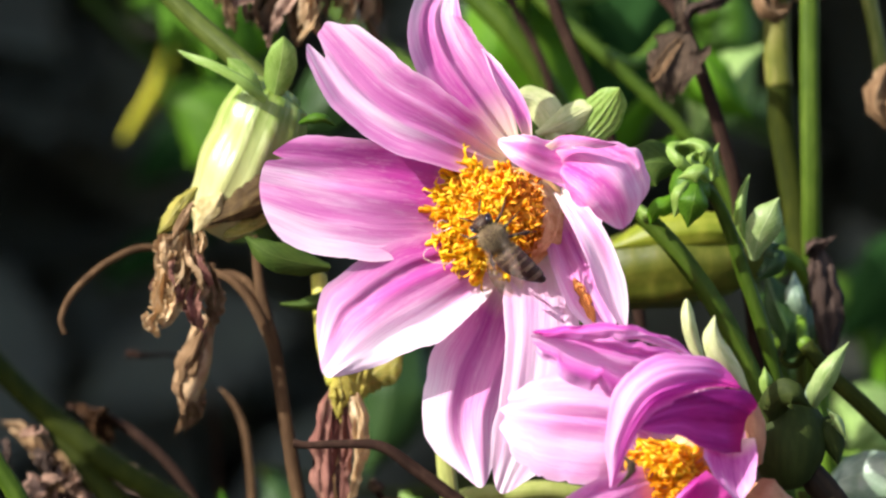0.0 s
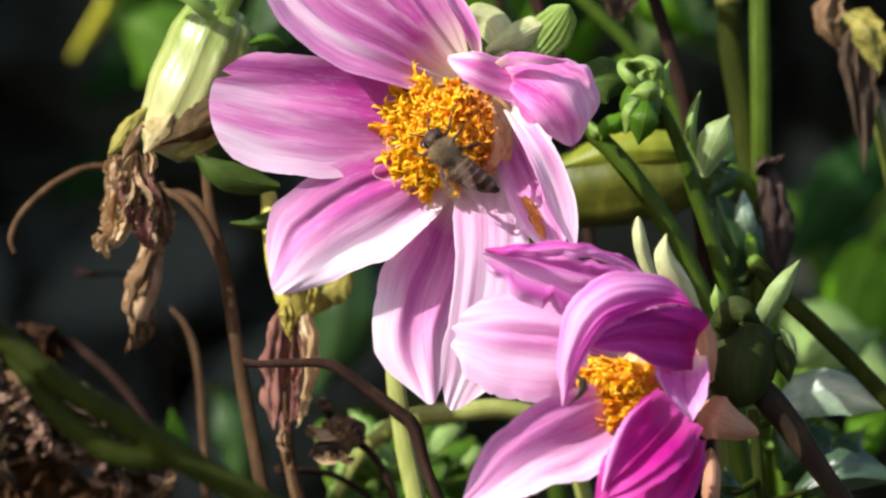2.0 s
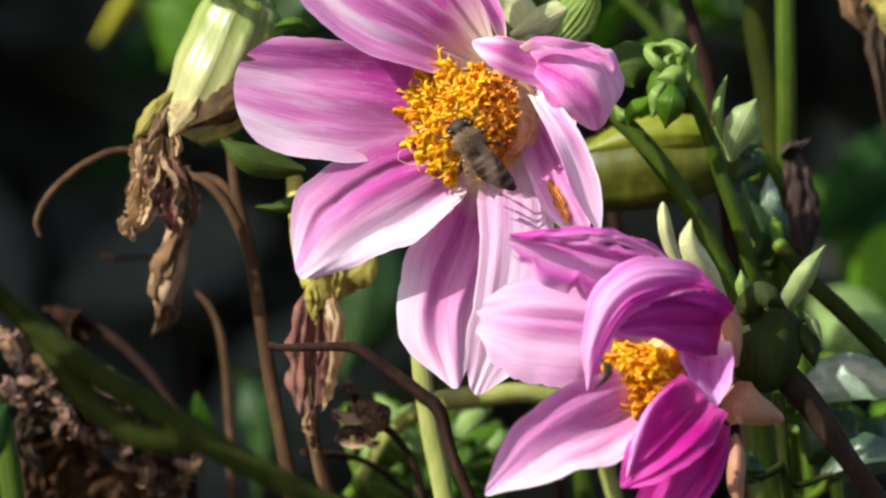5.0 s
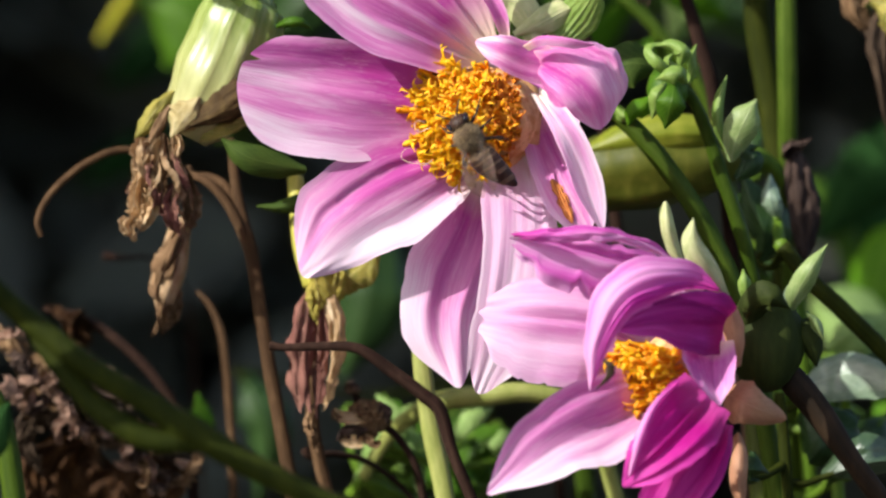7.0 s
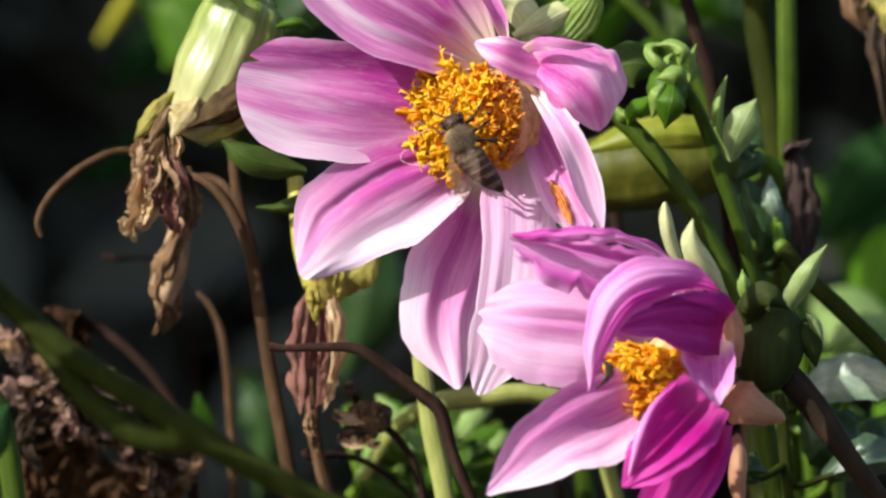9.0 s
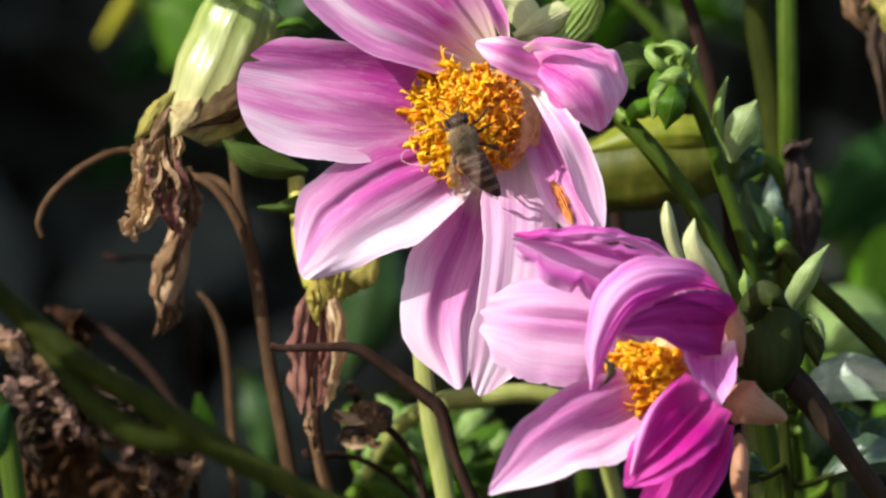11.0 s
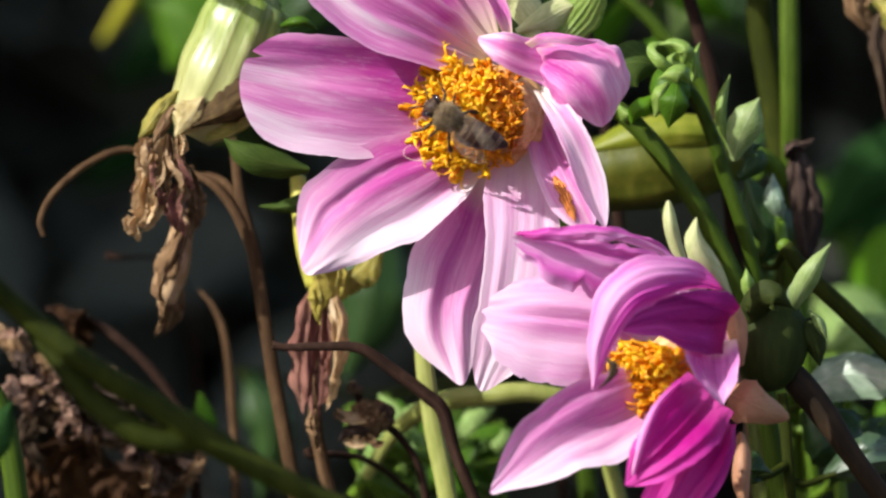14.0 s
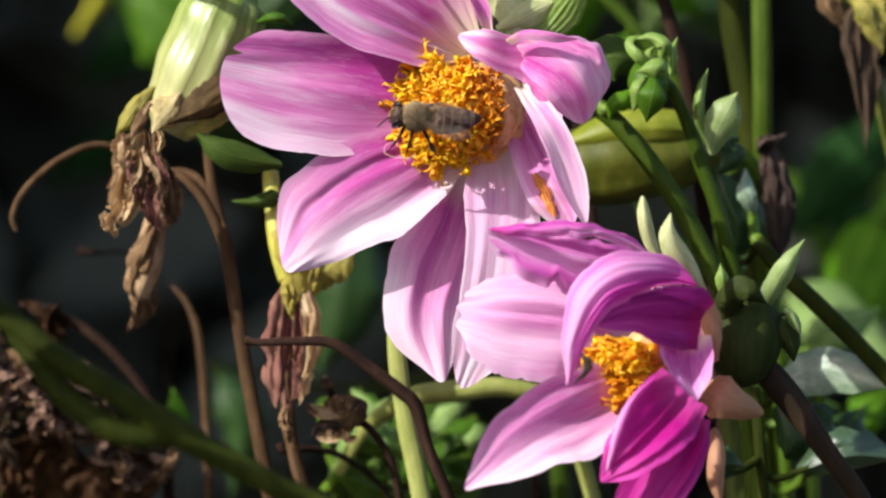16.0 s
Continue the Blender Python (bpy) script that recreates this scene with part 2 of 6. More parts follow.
LEAF_BRIGHT = leaf_material("bright_leaf", (0.055, 0.160, 0.003), (0.105, 0.250, 0.008), (0.15, 0.28, 0.025), 0.6, translucent=0.42)
LEAF_SOFT = leaf_material("soft_leaf", (0.035, 0.115, 0.005), (0.080, 0.190, 0.012), (0.10, 0.21, 0.022), 0.8)
LEAF_GOLD = leaf_material("golden_leaf", (0.27, 0.23, 0.035), (0.44, 0.36, 0.07), (0.48, 0.42, 0.15), 0.7, translucent=0.35)
# Dim copy of the green leaf: shade painted in as a darker colour.
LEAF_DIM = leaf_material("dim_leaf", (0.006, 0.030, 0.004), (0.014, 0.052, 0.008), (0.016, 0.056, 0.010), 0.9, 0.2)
LEAF_PALE = leaf_material("pale_leaf", (0.16, 0.27, 0.06), (0.30, 0.42, 0.14), (0.32, 0.44, 0.16), 0.6, 0.3)
# Shady copy of the green leaf, with shade painted into its greens.
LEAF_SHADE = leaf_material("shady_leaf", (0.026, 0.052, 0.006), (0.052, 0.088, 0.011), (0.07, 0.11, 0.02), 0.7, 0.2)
LEAF_DARK = leaf_material("dark_glossy_leaf", (0.012, 0.034, 0.008), (0.028, 0.062, 0.014), (0.045, 0.085, 0.024), 0.42, 0.15, 0.1, spec=0.22)
LEAF_SHEEN = leaf_material("sheen_leaf", (0.030, 0.060, 0.026), (0.055, 0.095, 0.045), (0.06, 0.10, 0.048), 0.34, 0.12, 0.6, spec=0.6)
LEAF_GREY = leaf_material("grey_green_leaf", (0.12, 0.18, 0.11), (0.22, 0.30, 0.19), (0.23, 0.31, 0.20), 0.36, 0.12, 0.5, spec=0.6)
LEAF_STRAP = leaf_material("yellow_strap_leaf", (0.42, 0.42, 0.02), (0.62, 0.58, 0.05), (0.64, 0.60, 0.12), 0.7, translucent=0.35)
LEAF_YELLOW = leaf_material("yellowing_leaf", (0.16, 0.16, 0.03), (0.36, 0.30, 0.06), (0.46, 0.40, 0.16), 0.6, translucent=0.3)
DRY_TAN = dry_material("dry_tan", (0.18, 0.095, 0.045), (0.45, 0.29, 0.15), (0.76, 0.60, 0.40), 0.25)
DRY_PAPER = dry_material("dry_paper", (0.28, 0.15, 0.065), (0.62, 0.43, 0.23), (0.90, 0.76, 0.52), 0.4)
DRY_BROWN = dry_material("dry_brown", (0.068, 0.034, 0.014), (0.175, 0.10, 0.046), (0.36, 0.24, 0.135))
DRY_DARK = dry_material("dry_dark", (0.012, 0.007, 0.005), (0.042, 0.024, 0.017), (0.20, 0.13, 0.095))
DRY_UMBER = dry_material("dry_umber", (0.020, 0.012, 0.007), (0.060, 0.037, 0.021), (0.18, 0.12, 0.072))
DRY_PINK = dry_material("dry_pink", (0.085, 0.030, 0.022), (0.19, 0.078, 0.058), (0.36, 0.21, 0.14))
DRY_ROSE = dry_material("dry_rose", (0.12, 0.066, 0.044), (0.31, 0.185, 0.13), (0.58, 0.41, 0.30))
DRY_AMBER = dry_material("dry_amber", (0.020, 0.009, 0.003), (0.065, 0.028, 0.009), (0.17, 0.075, 0.022), 0.4)
DRY_STRAW = dry_material("dry_straw", (0.20, 0.15, 0.055), (0.42, 0.34, 0.15), (0.68, 0.60, 0.36), 0.2)
SOIL = plain_material("soil", (0.012, 0.009, 0.007), (0.05, 0.038, 0.03), 14, 0.95, 1.0, 0.2)


# ---- shapes ----
AHEAD = Vector((0, math.sin(radians(TILT)), -math.cos(radians(TILT))))
UP = Vector((0, math.cos(radians(TILT)), math.sin(radians(TILT))))
TOWARD = -AHEAD


def spot(u, v, d=0.0):
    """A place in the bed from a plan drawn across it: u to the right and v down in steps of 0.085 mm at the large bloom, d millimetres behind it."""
    far = REACH + d / 1000
    return EYE + AHEAD * far + Vector((1, 0, 0)) * ((u - 784) * far / FOCAL) + UP * ((441 - v) * far / FOCAL)


def glide(points, steps):
    """Points along a smooth curve through the given ones."""
    p = [Vector(q) for q in points]
    p = [2 * p[0] - p[1]] + p + [2 * p[-1] - p[-2]]
    n, made = len(p) - 3, []
    for i in range(steps + 1):
        x = min(i / steps * n, n - 1e-6)
        k, f = int(x), x - int(x)
        a, b, c, d = p[k:k + 4]
        made.append(0.5 * (2 * b + (c - a) * f + (2 * a - 5 * b + 4 * c - d) * f * f + (3 * b - a - 3 * c + d) * f ** 3))
    return made


def along(values, f):
    """A value at f (0 to 1) of a smooth row of values."""
    x = min(max(f, 0), 1) * (len(values) - 1)
    k = min(int(x), len(values) - 2)
    g = x - k
    g = g * g * (3 - 2 * g) * 0.5 + g * 0.5
    return values[k] * (1 - g) + values[k + 1] * g


def part(name, bm, mat, parent, label="", smooth=True):
    """One mesh under a thing or a part; its points are given in the world."""
    mesh = bpy.data.meshes.new(name)
    root = parent
    while root and root.parent:
        root = root.parent
    base = root.matrix_world.translation if root else Vector()
    for vert in bm.verts:
        vert.co -= base
    for face in bm.faces:
        face.smooth = smooth
    bm.to_mesh(mesh)
    bm.free()
    for one in mat if isinstance(mat, tuple) else (mat,):
        mesh.materials.append(one)
    ob = new(name, mesh)
    if parent:
        ob.parent = parent
    return tagged(ob, label)


def thing(name, place, label, category, group="", kind=""):
    ob = new(name)
    ob.empty_display_size = 0.005
    ob.location = place
    ob.matrix_world = Matrix.Translation(place)
    return tagged(ob, label, category, group, kind)


def skin(bm, rings, closed, mat=0):
    """Faces between rows of points, with a texture plan across (0 to 1) and along (0 to 1)."""
    uv = bm.loops.layers.uv.verify()
    rows = [[bm.verts.new(p) for p in ring] for ring in rings]
    n, m = len(rows) - 1, len(rows[0])
    for i in range(n):
        for j in range(m if closed else m - 1):
            k = (j + 1) % m
            face = bm.faces.new((rows[i][j], rows[i][k], rows[i + 1][k], rows[i + 1][j]))
            face.material_index = mat
            wide = m if closed else m - 1
            for loop, (a, b) in zip(face.loops, ((j, i), (j + 1, i), (j + 1, i + 1), (j, i + 1))):
                loop[uv].uv = (a / wide, b / n)
    return rows


def tube(points, radii, sides=12, steps=28, lump=0.06, ribs=0, seed=0, bm=None):
    """A round stalk along a curve, a little uneven, closed at both ends."""
    bm = bm or bmesh.new()
    line = glide(points, steps)
    normal = None
    rings = []
    for i, p in enumerate(line):
        t = (line[min(i + 1, steps)] - line[max(i - 1, 0)]).normalized()
        if normal is None:
            normal = t.orthogonal().normalized()
        normal = (normal - t * normal.dot(t)).normalized()
        other = t.cross(normal)
        r = along(radii, i / steps)
        ring = []
        for j in range(sides):
            a = 2 * math.pi * j / sides
            out = normal * math.cos(a) + other * math.sin(a)
            bulge = 1 + lump * noise.noise(p * 160 + out * 1.3 + Vector((seed, 0, 0))) + (0.05 * math.cos(ribs * a) if ribs else 0)
            ring.append(p + out * r * bulge)
        rings.append(ring)
    rows = skin(bm, rings, True)
    bm.faces.new(list(reversed(rows[0])))
    bm.faces.new(rows[-1])
    return bm


def blade(axis, left, right=None, rows=34, cols=18, face=None, twist=(0, 0), cup=0.0, ridge=0.0, ridges=3, ruffle=0.0,
          crumple=0.0, wave=0.0, fold=None, torn=0.0, bite=None, tip=0.12, notch=0.0, lobes=1.5, pleats=None, seed=0.0, bm=None):
    """A petal or leaf: a curved sheet about an axis, left and right half-widths in plan steps; twist in degrees; cup, ridge, ruffle and crumple in mm;
    pleats: (place across at the foot, at the end, height in mm) from left to right, joined by straight panels."""
    bm = bm or bmesh.new()
    right = right or left
    face = Vector(face) if face is not None else TOWARD
    pts = [p if isinstance(p, Vector) else spot(*p) for p in axis]
    line = glide(pts, 80)
    rings = []
    for i in range(rows + 1):
        f = i / rows
        ring = []
        for j in range(cols + 1):
            c = 2 * j / cols - 1
            g = f * (1 - 1.25 * tip * (1 - math.sqrt(1 - 0.985 * c * c)))
            if notch:
                g -= f * notch * (0.5 - 0.5 * math.cos(math.pi * lobes * (c + 1)) + 0.6 * noise.noise(Vector((c * 3, seed, 0.3))))
            if bite:
                g -= f * bite[2] * max(0.0, 1 - abs(c - bite[0]) / bite[1])
            g = min(max(g, 0), 1)
            k = min(int(g * 80), 79)
            p = line[k].lerp(line[k + 1], g * 80 - k)
            t = (line[min(k + 2, 80)] - line[max(k - 1, 0)]).normalized()
            n = face - t * face.dot(t)
            n = (Matrix.Rotation(radians(along(twist, g)), 3, t) @ n).normalized()
            side = t.cross(n)
            w = along(right if c > 0 else left, g) * GRID
            if torn:
                w *= 1 - torn * min(1, 3 * g) * max(0, noise.noise(Vector((math.copysign(3, c), g * 11, seed))) + 0.5 * noise.noise(Vector((math.copysign(3, c), g * 27, seed))))
            swell = math.sin(math.pi * min(1, g * 1.1) ** 0.8)
            high = cup * c * c + ridge * math.cos(ridges * math.pi * c) * max(0.0, swell)
            if pleats:
                marks = [(p0 + (p1 - p0) * g, h) for p0, p1, h in pleats]
                for (c0, h0), (c1, h1) in zip(marks, marks[1:]):
                    if c0 <= c <= c1:
                        high += (h0 + (h1 - h0) * (c - c0) / max(c1 - c0, 1e-6)) * max(0.0, min(1, 1.6 * swell))
                        break
            q = Vector((c * 2.0, g * 5.0, seed * 3.7))
            high += wave * (noise.noise(Vector((c * 1.3, g * 2.6, seed * 5.1))) + 0.5 * noise.noise(Vector((c * 3.4, g * 2.0, seed * 2.3))))
            if fold:
                lip = (c - fold[0]) if fold[0] > 0 else (fold[0] - c)
                high += fold[1] * max(0.0, lip) * min(1, 2 * swell)
            high += ruffle * abs(c) ** 3 * noise.noise(q * Vector((0.3, 1, 1)) * 1.6)
            if crumple:
                crease = abs(noise.noise(Vector((c * 1.7 + 0.8 * noise.noise(q * 0.7), g * 1.5, seed * 3.7)))) - 0.22
                cross = abs(noise.noise(Vector((c * 1.4, g * 5.5, seed * 1.9)))) - 0.2
                facet = abs(noise.noise(Vector((c * 3.6 + g * 2, g * 8.5, seed * 2.9)))) - 0.2
                high += crumple * (1.6 * crease + 0.9 * cross + 0.75 * facet + 0.3 * noise.noise(q * 1.9))
                w *= 1 + 0.35 * noise.noise(Vector((math.copysign(1, c) * 5, g * 7, seed)))
                p = p + side * (0.0006 * crumple * noise.noise(Vector((0.3, g * 2.2, seed * 2.7))))
            ring.append(p + side * (w * c) + n * (high / 1000))
        rings.append(ring)
    skin(bm, rings, False)
    return bm


def orb(bm, centre, axes, segs=20, rings=12, rough=0.0, seed=0):
    """An uneven ellipsoid about three half-axes given as vectors."""
    a, b, c = axes
    lines = []
    for i in range(rings + 1):
        th = math.pi * min(max(i / rings, 0.01), 0.99)
        ring = []
        for j in range(segs):
            ph = 2 * math.pi * j / segs
            d = Vector((math.sin(th) * math.cos(ph), math.sin(th) * math.sin(ph), math.cos(th)))
            k = 1 + rough * noise.noise(d * 2.2 + Vector((seed, seed * 2, 0)))
            ring.append(centre + (a * d.x + b * d.y + c * d.z) * k)
        lines.append(ring)
    rows = skin(bm, lines, True)
    bm.faces.new(rows[0])
    bm.faces.new(list(reversed(rows[-1])))
    return bm


def stalk(parent, points, radii, mat, name="stem", label="", rooted=True, **more):
    """A stem through plan places; rooted ones run on down into the soil."""
    p = [q if isinstance(q, Vector) else spot(*q) for q in points]
    r = [q * GRID for q in radii]
    if rooted:
        end, way = p[-1], (p[-1] - p[-2])
        gap = way.length
        way.normalize()
        while end.z > 0.03 and len(p) < 40:
            way = (way + Vector((0, 0, -0.25))).normalized()
            gap = min(gap * 1.35, max(0.01, end.z))
            end = end + way * gap
            p.append(Vector((end.x, end.y, max(end.z, -0.015))))
            r.append(r[-1])
        p.append(Vector((end.x, end.y, -0.02)))
        r.append(r[-1])
    more.setdefault("steps", 8 * (len(p) - 1))
    return part(name, tube(p, r, **more), mat, parent, label)


# ---- ground and distance ----
def ground():
    bm = bmesh.new()
    xs = sorted(set([-60, -20, -8, -3] + [i * 0.12 - 1.8 for i in range(31)] + [3, 8, 20, 60]))
    ys = sorted(set([-60, -20, -8, -3] + [i * 0.12 - 1.2 for i in range(31)] + [4, 8, 20, 60]))
    rings = [[Vector((x, y, -0.012 + (0.018 * noise.noise(Vector((x * 9, y * 9, 0))) if max(abs(x), abs(y)) < 2.5 else 0))) for x in xs] for y in ys]
    skin(bm, rings, False)
    return tagged(part("ground", bm, SOIL, None), "dark crumbly garden soil in shade", "soil", kind="structure")


def leaf_mass(name, label, box, count, size, mat, seed, droop=0.4):
    """Uncountable foliage: many bent leaves scattered through a box."""
    rnd = random.Random(seed)
    bm = bmesh.new()
    uv = bm.loops.layers.uv.verify()
    (x0, x1), (y0, y1), (z0, z1) = box
    for _ in range(count):
        c = Vector((rnd.uniform(x0, x1), rnd.uniform(y0, y1), 0))
        c.z = z0 + (z1 - z0) * rnd.random() * (0.86 + 0.28 * noise.noise(Vector((c.x * 3, c.y * 3, seed))))
        long = size * rnd.uniform(0.6, 1.3)
        m = Matrix.Translation(c) @ Euler((rnd.uniform(-1.2, 0.4), rnd.uniform(-0.9, 0.9), rnd.uniform(0, 6.3))).to_matrix().to_4x4()
        rows = []
        for i, (f, w) in enumerate(((0, 0.03), (0.22, 0.20), (0.5, 0.27), (0.78, 0.16), (1.0, 0.01))):
            z = -droop * long * (f - 0.3) ** 2
            rows.append([bm.verts.new(m @ Vector((s * w * long, f * long, z + abs(s) * 0.07 * long))) for s in (-1, 0, 1)])
        for i in range(4):
            for j in range(2):
                face = bm.faces.new((rows[i][j], rows[i][j + 1], rows[i + 1][j + 1], rows[i + 1][j]))
                for loop, (a, b) in zip(face.loops, ((j, i), (j + 1, i), (j + 1, i + 1), (j, i + 1))):
                    loop[uv].uv = (a / 2, b / 4)
    return tagged(part(name, bm, mat, None), label, "foliage", kind="stuff")


ground()
leaf_mass("hedge", "dark green hedge foliage behind the flower bed", ((-0.6, 0.7), (0.80, 1.25), (0.0, 1.1)), 5200, 0.09, HEDGE, 3)
# Leaf mass added out of view on the left, only to cast shade.
leaf_mass("shrub", "tall leaf mass added out of view to shade the ground behind", ((-0.95, -0.21), (0.22, 1.0), (0.0, 1.45)), 2000, 0.10, SHADE_FOLIAGE, 5)

# ---- the large open bloom ----
BLOOM = spot(838, 210, 2)
bloom = thing("dahlia_flower", BLOOM, "open lilac-pink single dahlia with golden centre on a green stem", "flower", "dahlia blooms")


def bloom_petal(label, mat, axis, left, right=None, **more):
    more.setdefault("torn", 0.05)
    return part("petal", blade(axis, left, right, rows=60, cols=44, wave=0.7, **more), mat, bloom, label)


bloom_petal("broad lilac petal with a notched tip", PETAL, [(845, 118, 3), (738, 64, -3), (616, 0, -6), (512, -118, -7)],
            [20, 56, 74, 70, 42], [20, 52, 74, 78, 54], cup=1.6, tip=0.06, bite=(-0.35, 0.25, 0.07), notch=0.03, seed=1.0, twist=(0, 10),
            pleats=[(-1, -1, 0.9), (-0.55, -0.5, -0.5), (-0.2, -0.25, 0.5), (-0.05, -0.1, -0.6), (0.35, 0.35, 0.5), (0.5, 0.5, -0.5), (1, 1, 0.4)])
bloom_petal("upright lilac petal with a rolled edge", PETAL, [(866, 92, 5), (802, 8, 3), (746, -70, 2), (726, -140, 1), (754, -204, 1)],
            [16, 54, 66, 58, 44, 16], [14, 50, 64, 60, 46, 14], cup=1.4, tip=0.10, seed=2.0,
            pleats=[(-1, -1, 0.8), (-0.5, -0.4, -0.8), (-0.1, 0, 0.8), (0.1, 0.15, -0.7), (0.5, 0.5, 0.5), (1, 1, 0)])
part("rolled_edge", blade([(886, 84, -3), (866, 24, -4), (830, -32, -4), (806, -84, -2)], [6, 15, 17, 12, 3], rows=26, cols=10, cup=1.6, tip=0.25, seed=2.5, twist=(20, 40)), PETAL, bloom, "rolled lilac petal edge")
# The magenta upper band is shade put into the petal colour.
bloom_petal("broad lilac petal spread sideways", SHADED_SIDE, [(800, 200, 3), (690, 188, 0.5), (560, 168, -2), (417, 138, -4)],
            [40, 92, 116, 120, 94], [54, 92, 100, 92, 70], cup=0.8, tip=0.13, bite=(0.45, 0.10, 0.06), seed=3.0,
            pleats=[(-1, -1, 0.2), (-0.5, -0.35, -0.35), (0.05, 0.0, 0.5), (0.66, 0.30, -0.7), (1, 1, 0.7)])
# Upper half is coloured deeper, as shaded by its neighbour.
bloom_petal("lilac petal folded along its length", HALF_SHADED, [(838, 288, 3), (750, 330, 0), (630, 400, -1.5), (530, 496, -1)],
            [30, 64, 86, 64, 20], [26, 88, 112, 112, 34], cup=-0.5, tip=0.10, seed=4.0,
            pleats=[(-1, -1, 1.3), (-0.5, -0.42, -0.9), (0.26, 0.24, 0.3), (0.5, 0.42, -0.9), (0.62, 0.54, 0.1), (1, 1, 0.4)])
bloom_petal("hanging lilac petal with furrows", PETAL, [(862, 310, 8), (832, 420, 6), (788, 560, 4), (806, 694, 3)],
            [30, 64, 76, 62, 30], [30, 68, 94, 82, 26], cup=-0.8, tip=0.22, seed=5.0, face=(0.18, -1, -0.05),
            pleats=[(-1, -1, 0), (-0.7, -0.7, -0.3), (-0.35, -0.3, 0.5), (0.1, 0.2, -0.6), (0.45, 0.5, 0.5), (1, 1, -0.3)])
bloom_petal("pale petal behind the lower bloom", PALE_PETAL, [(912, 262, 4), (916, 400, -2.5), (894, 560, -3.5), (842, 704, -1)],
            [46, 64, 70, 70, 30], [46, 72, 62, 58, 30], cup=0.3, tip=0.16, seed=6.0,
            pleats=[(-1, -1, -0.1), (-0.4, -0.3, 0.2), (0.1, 0.1, -0.2), (0.45, 0.5, 0.2), (1, 1, 0)])
bloom_petal("narrow pale pink petal", PALE_PETAL, [(946, 172, -8), (986, 226, -14.5), (1024, 304, -14.5), (1062, 416, -13)],
            [10, 25, 29, 27, 10], [10, 18, 23, 26, 10], cup=0.6, ridge=0.05, tip=0.12, seed=7.0, twist=(0, -10))
part("petal", blade([(928, 190, 3), (958, 262, 1), (992, 340, -4), (1035, 418, -5.5)], [22, 34, 42, 44, 24], rows=26, cols=14, cup=1.0, ridge=0.3, tip=0.1, seed=7.7), PETAL, bloom, "inner lilac petal dusted with pollen")
bloom_petal("short lilac petal curled over at its end", PETAL, [(906, 108, -4), (954, 122, -10), (1004, 150, -13.5), (1042, 190, -13), (1060, 236, -9)],
            [12, 46, 82, 96, 78, 48], [8, 30, 56, 62, 56, 36], cup=-3.0, tip=0.16, seed=8.0,
            pleats=[(-1, -1, -0.8), (-0.86, -0.86, 0.6), (-0.72, -0.78, -0.5), (-0.45, -0.3, 0.9), (0.0, 0.1, -0.4), (0.5, 0.5, 0.7), (1, 1, 0.0)])
part("petal", blade([(850, 90, 10), (920, 150, 8), (975, 210, 5), (1012, 256, 3)], [24, 44, 50, 44, 16], rows=26, cols=14, cup=0.6, ridge=0.3, tip=0.12, seed=7.2), PETAL, bloom, "short inner lilac petal")
part("rolled_edge", blade([(920, 88, -12), (950, 72, -15.5), (1000, 76, -17), (1050, 86, -15)], [3, 9, 10, 9, 3], rows=26, cols=12, cup=-1.2, tip=0.2, seed=8.6, face=(0, -0.8, 0.6)), PETAL, bloom, "rolled lilac petal edge")
part("folded_petal", blade([(1004, 112, -8), (940, 112, -9.5), (886, 95, -12), (836, 80, -11)], [40, 42, 36, 28, 16], rows=24, cols=12, cup=-0.8, ridge=0.2, tip=0.22, seed=9.0, face=(-0.35, -0.8, 0.45)), PETAL, bloom, "narrow folded lilac petal")
part("pollen_patch", blade([(970, 324, -3.6), (984, 348, -4.8), (997, 374, -5.6), (1010, 406, -6.2)], [4, 10, 12, 9, 3], rows=40, cols=18, cup=-0.5, crumple=0.18, ridge=0.25, ridges=4, torn=0.3, tip=0.1, notch=0.06, lobes=2.5, seed=5.5), POLLEN, bloom, "rusty orange pollen smear")

# the domed centre leans towards the sun side
AXIS = (TOWARD * 0.84 + Vector((-0.52, 0, 0)) + UP * 0.10).normalized()
DOME = spot(848, 213, 1)
SIDE = AXIS.cross(UP).normalized()
TOP = SIDE.cross(AXIS).normalized()
bm = bmesh.new()
orb(bm, DOME, [SIDE * 0.0083, TOP * 0.0070, AXIS * 0.0074], 28, 16, 0.06)
disc = part("disc", bm, FLANK, bloom, "domed golden centre")
bm = bmesh.new()
orb(bm, DOME - AXIS * 0.0040, [SIDE * 0.0074, TOP * 0.0080, AXIS * 0.0045], 30, 14, 0.16)
part("receptacle", bm, CHAFF, bloom, "tan receptacle round the centre")
bm = bmesh.new()
orb(bm, DOME - AXIS * 0.0115, [SIDE * 0.0052, TOP * 0.0055, AXIS * 0.007], 20, 10, 0.08)
part("calyx", bm, STEM_GREEN, bloom, "green calyx")


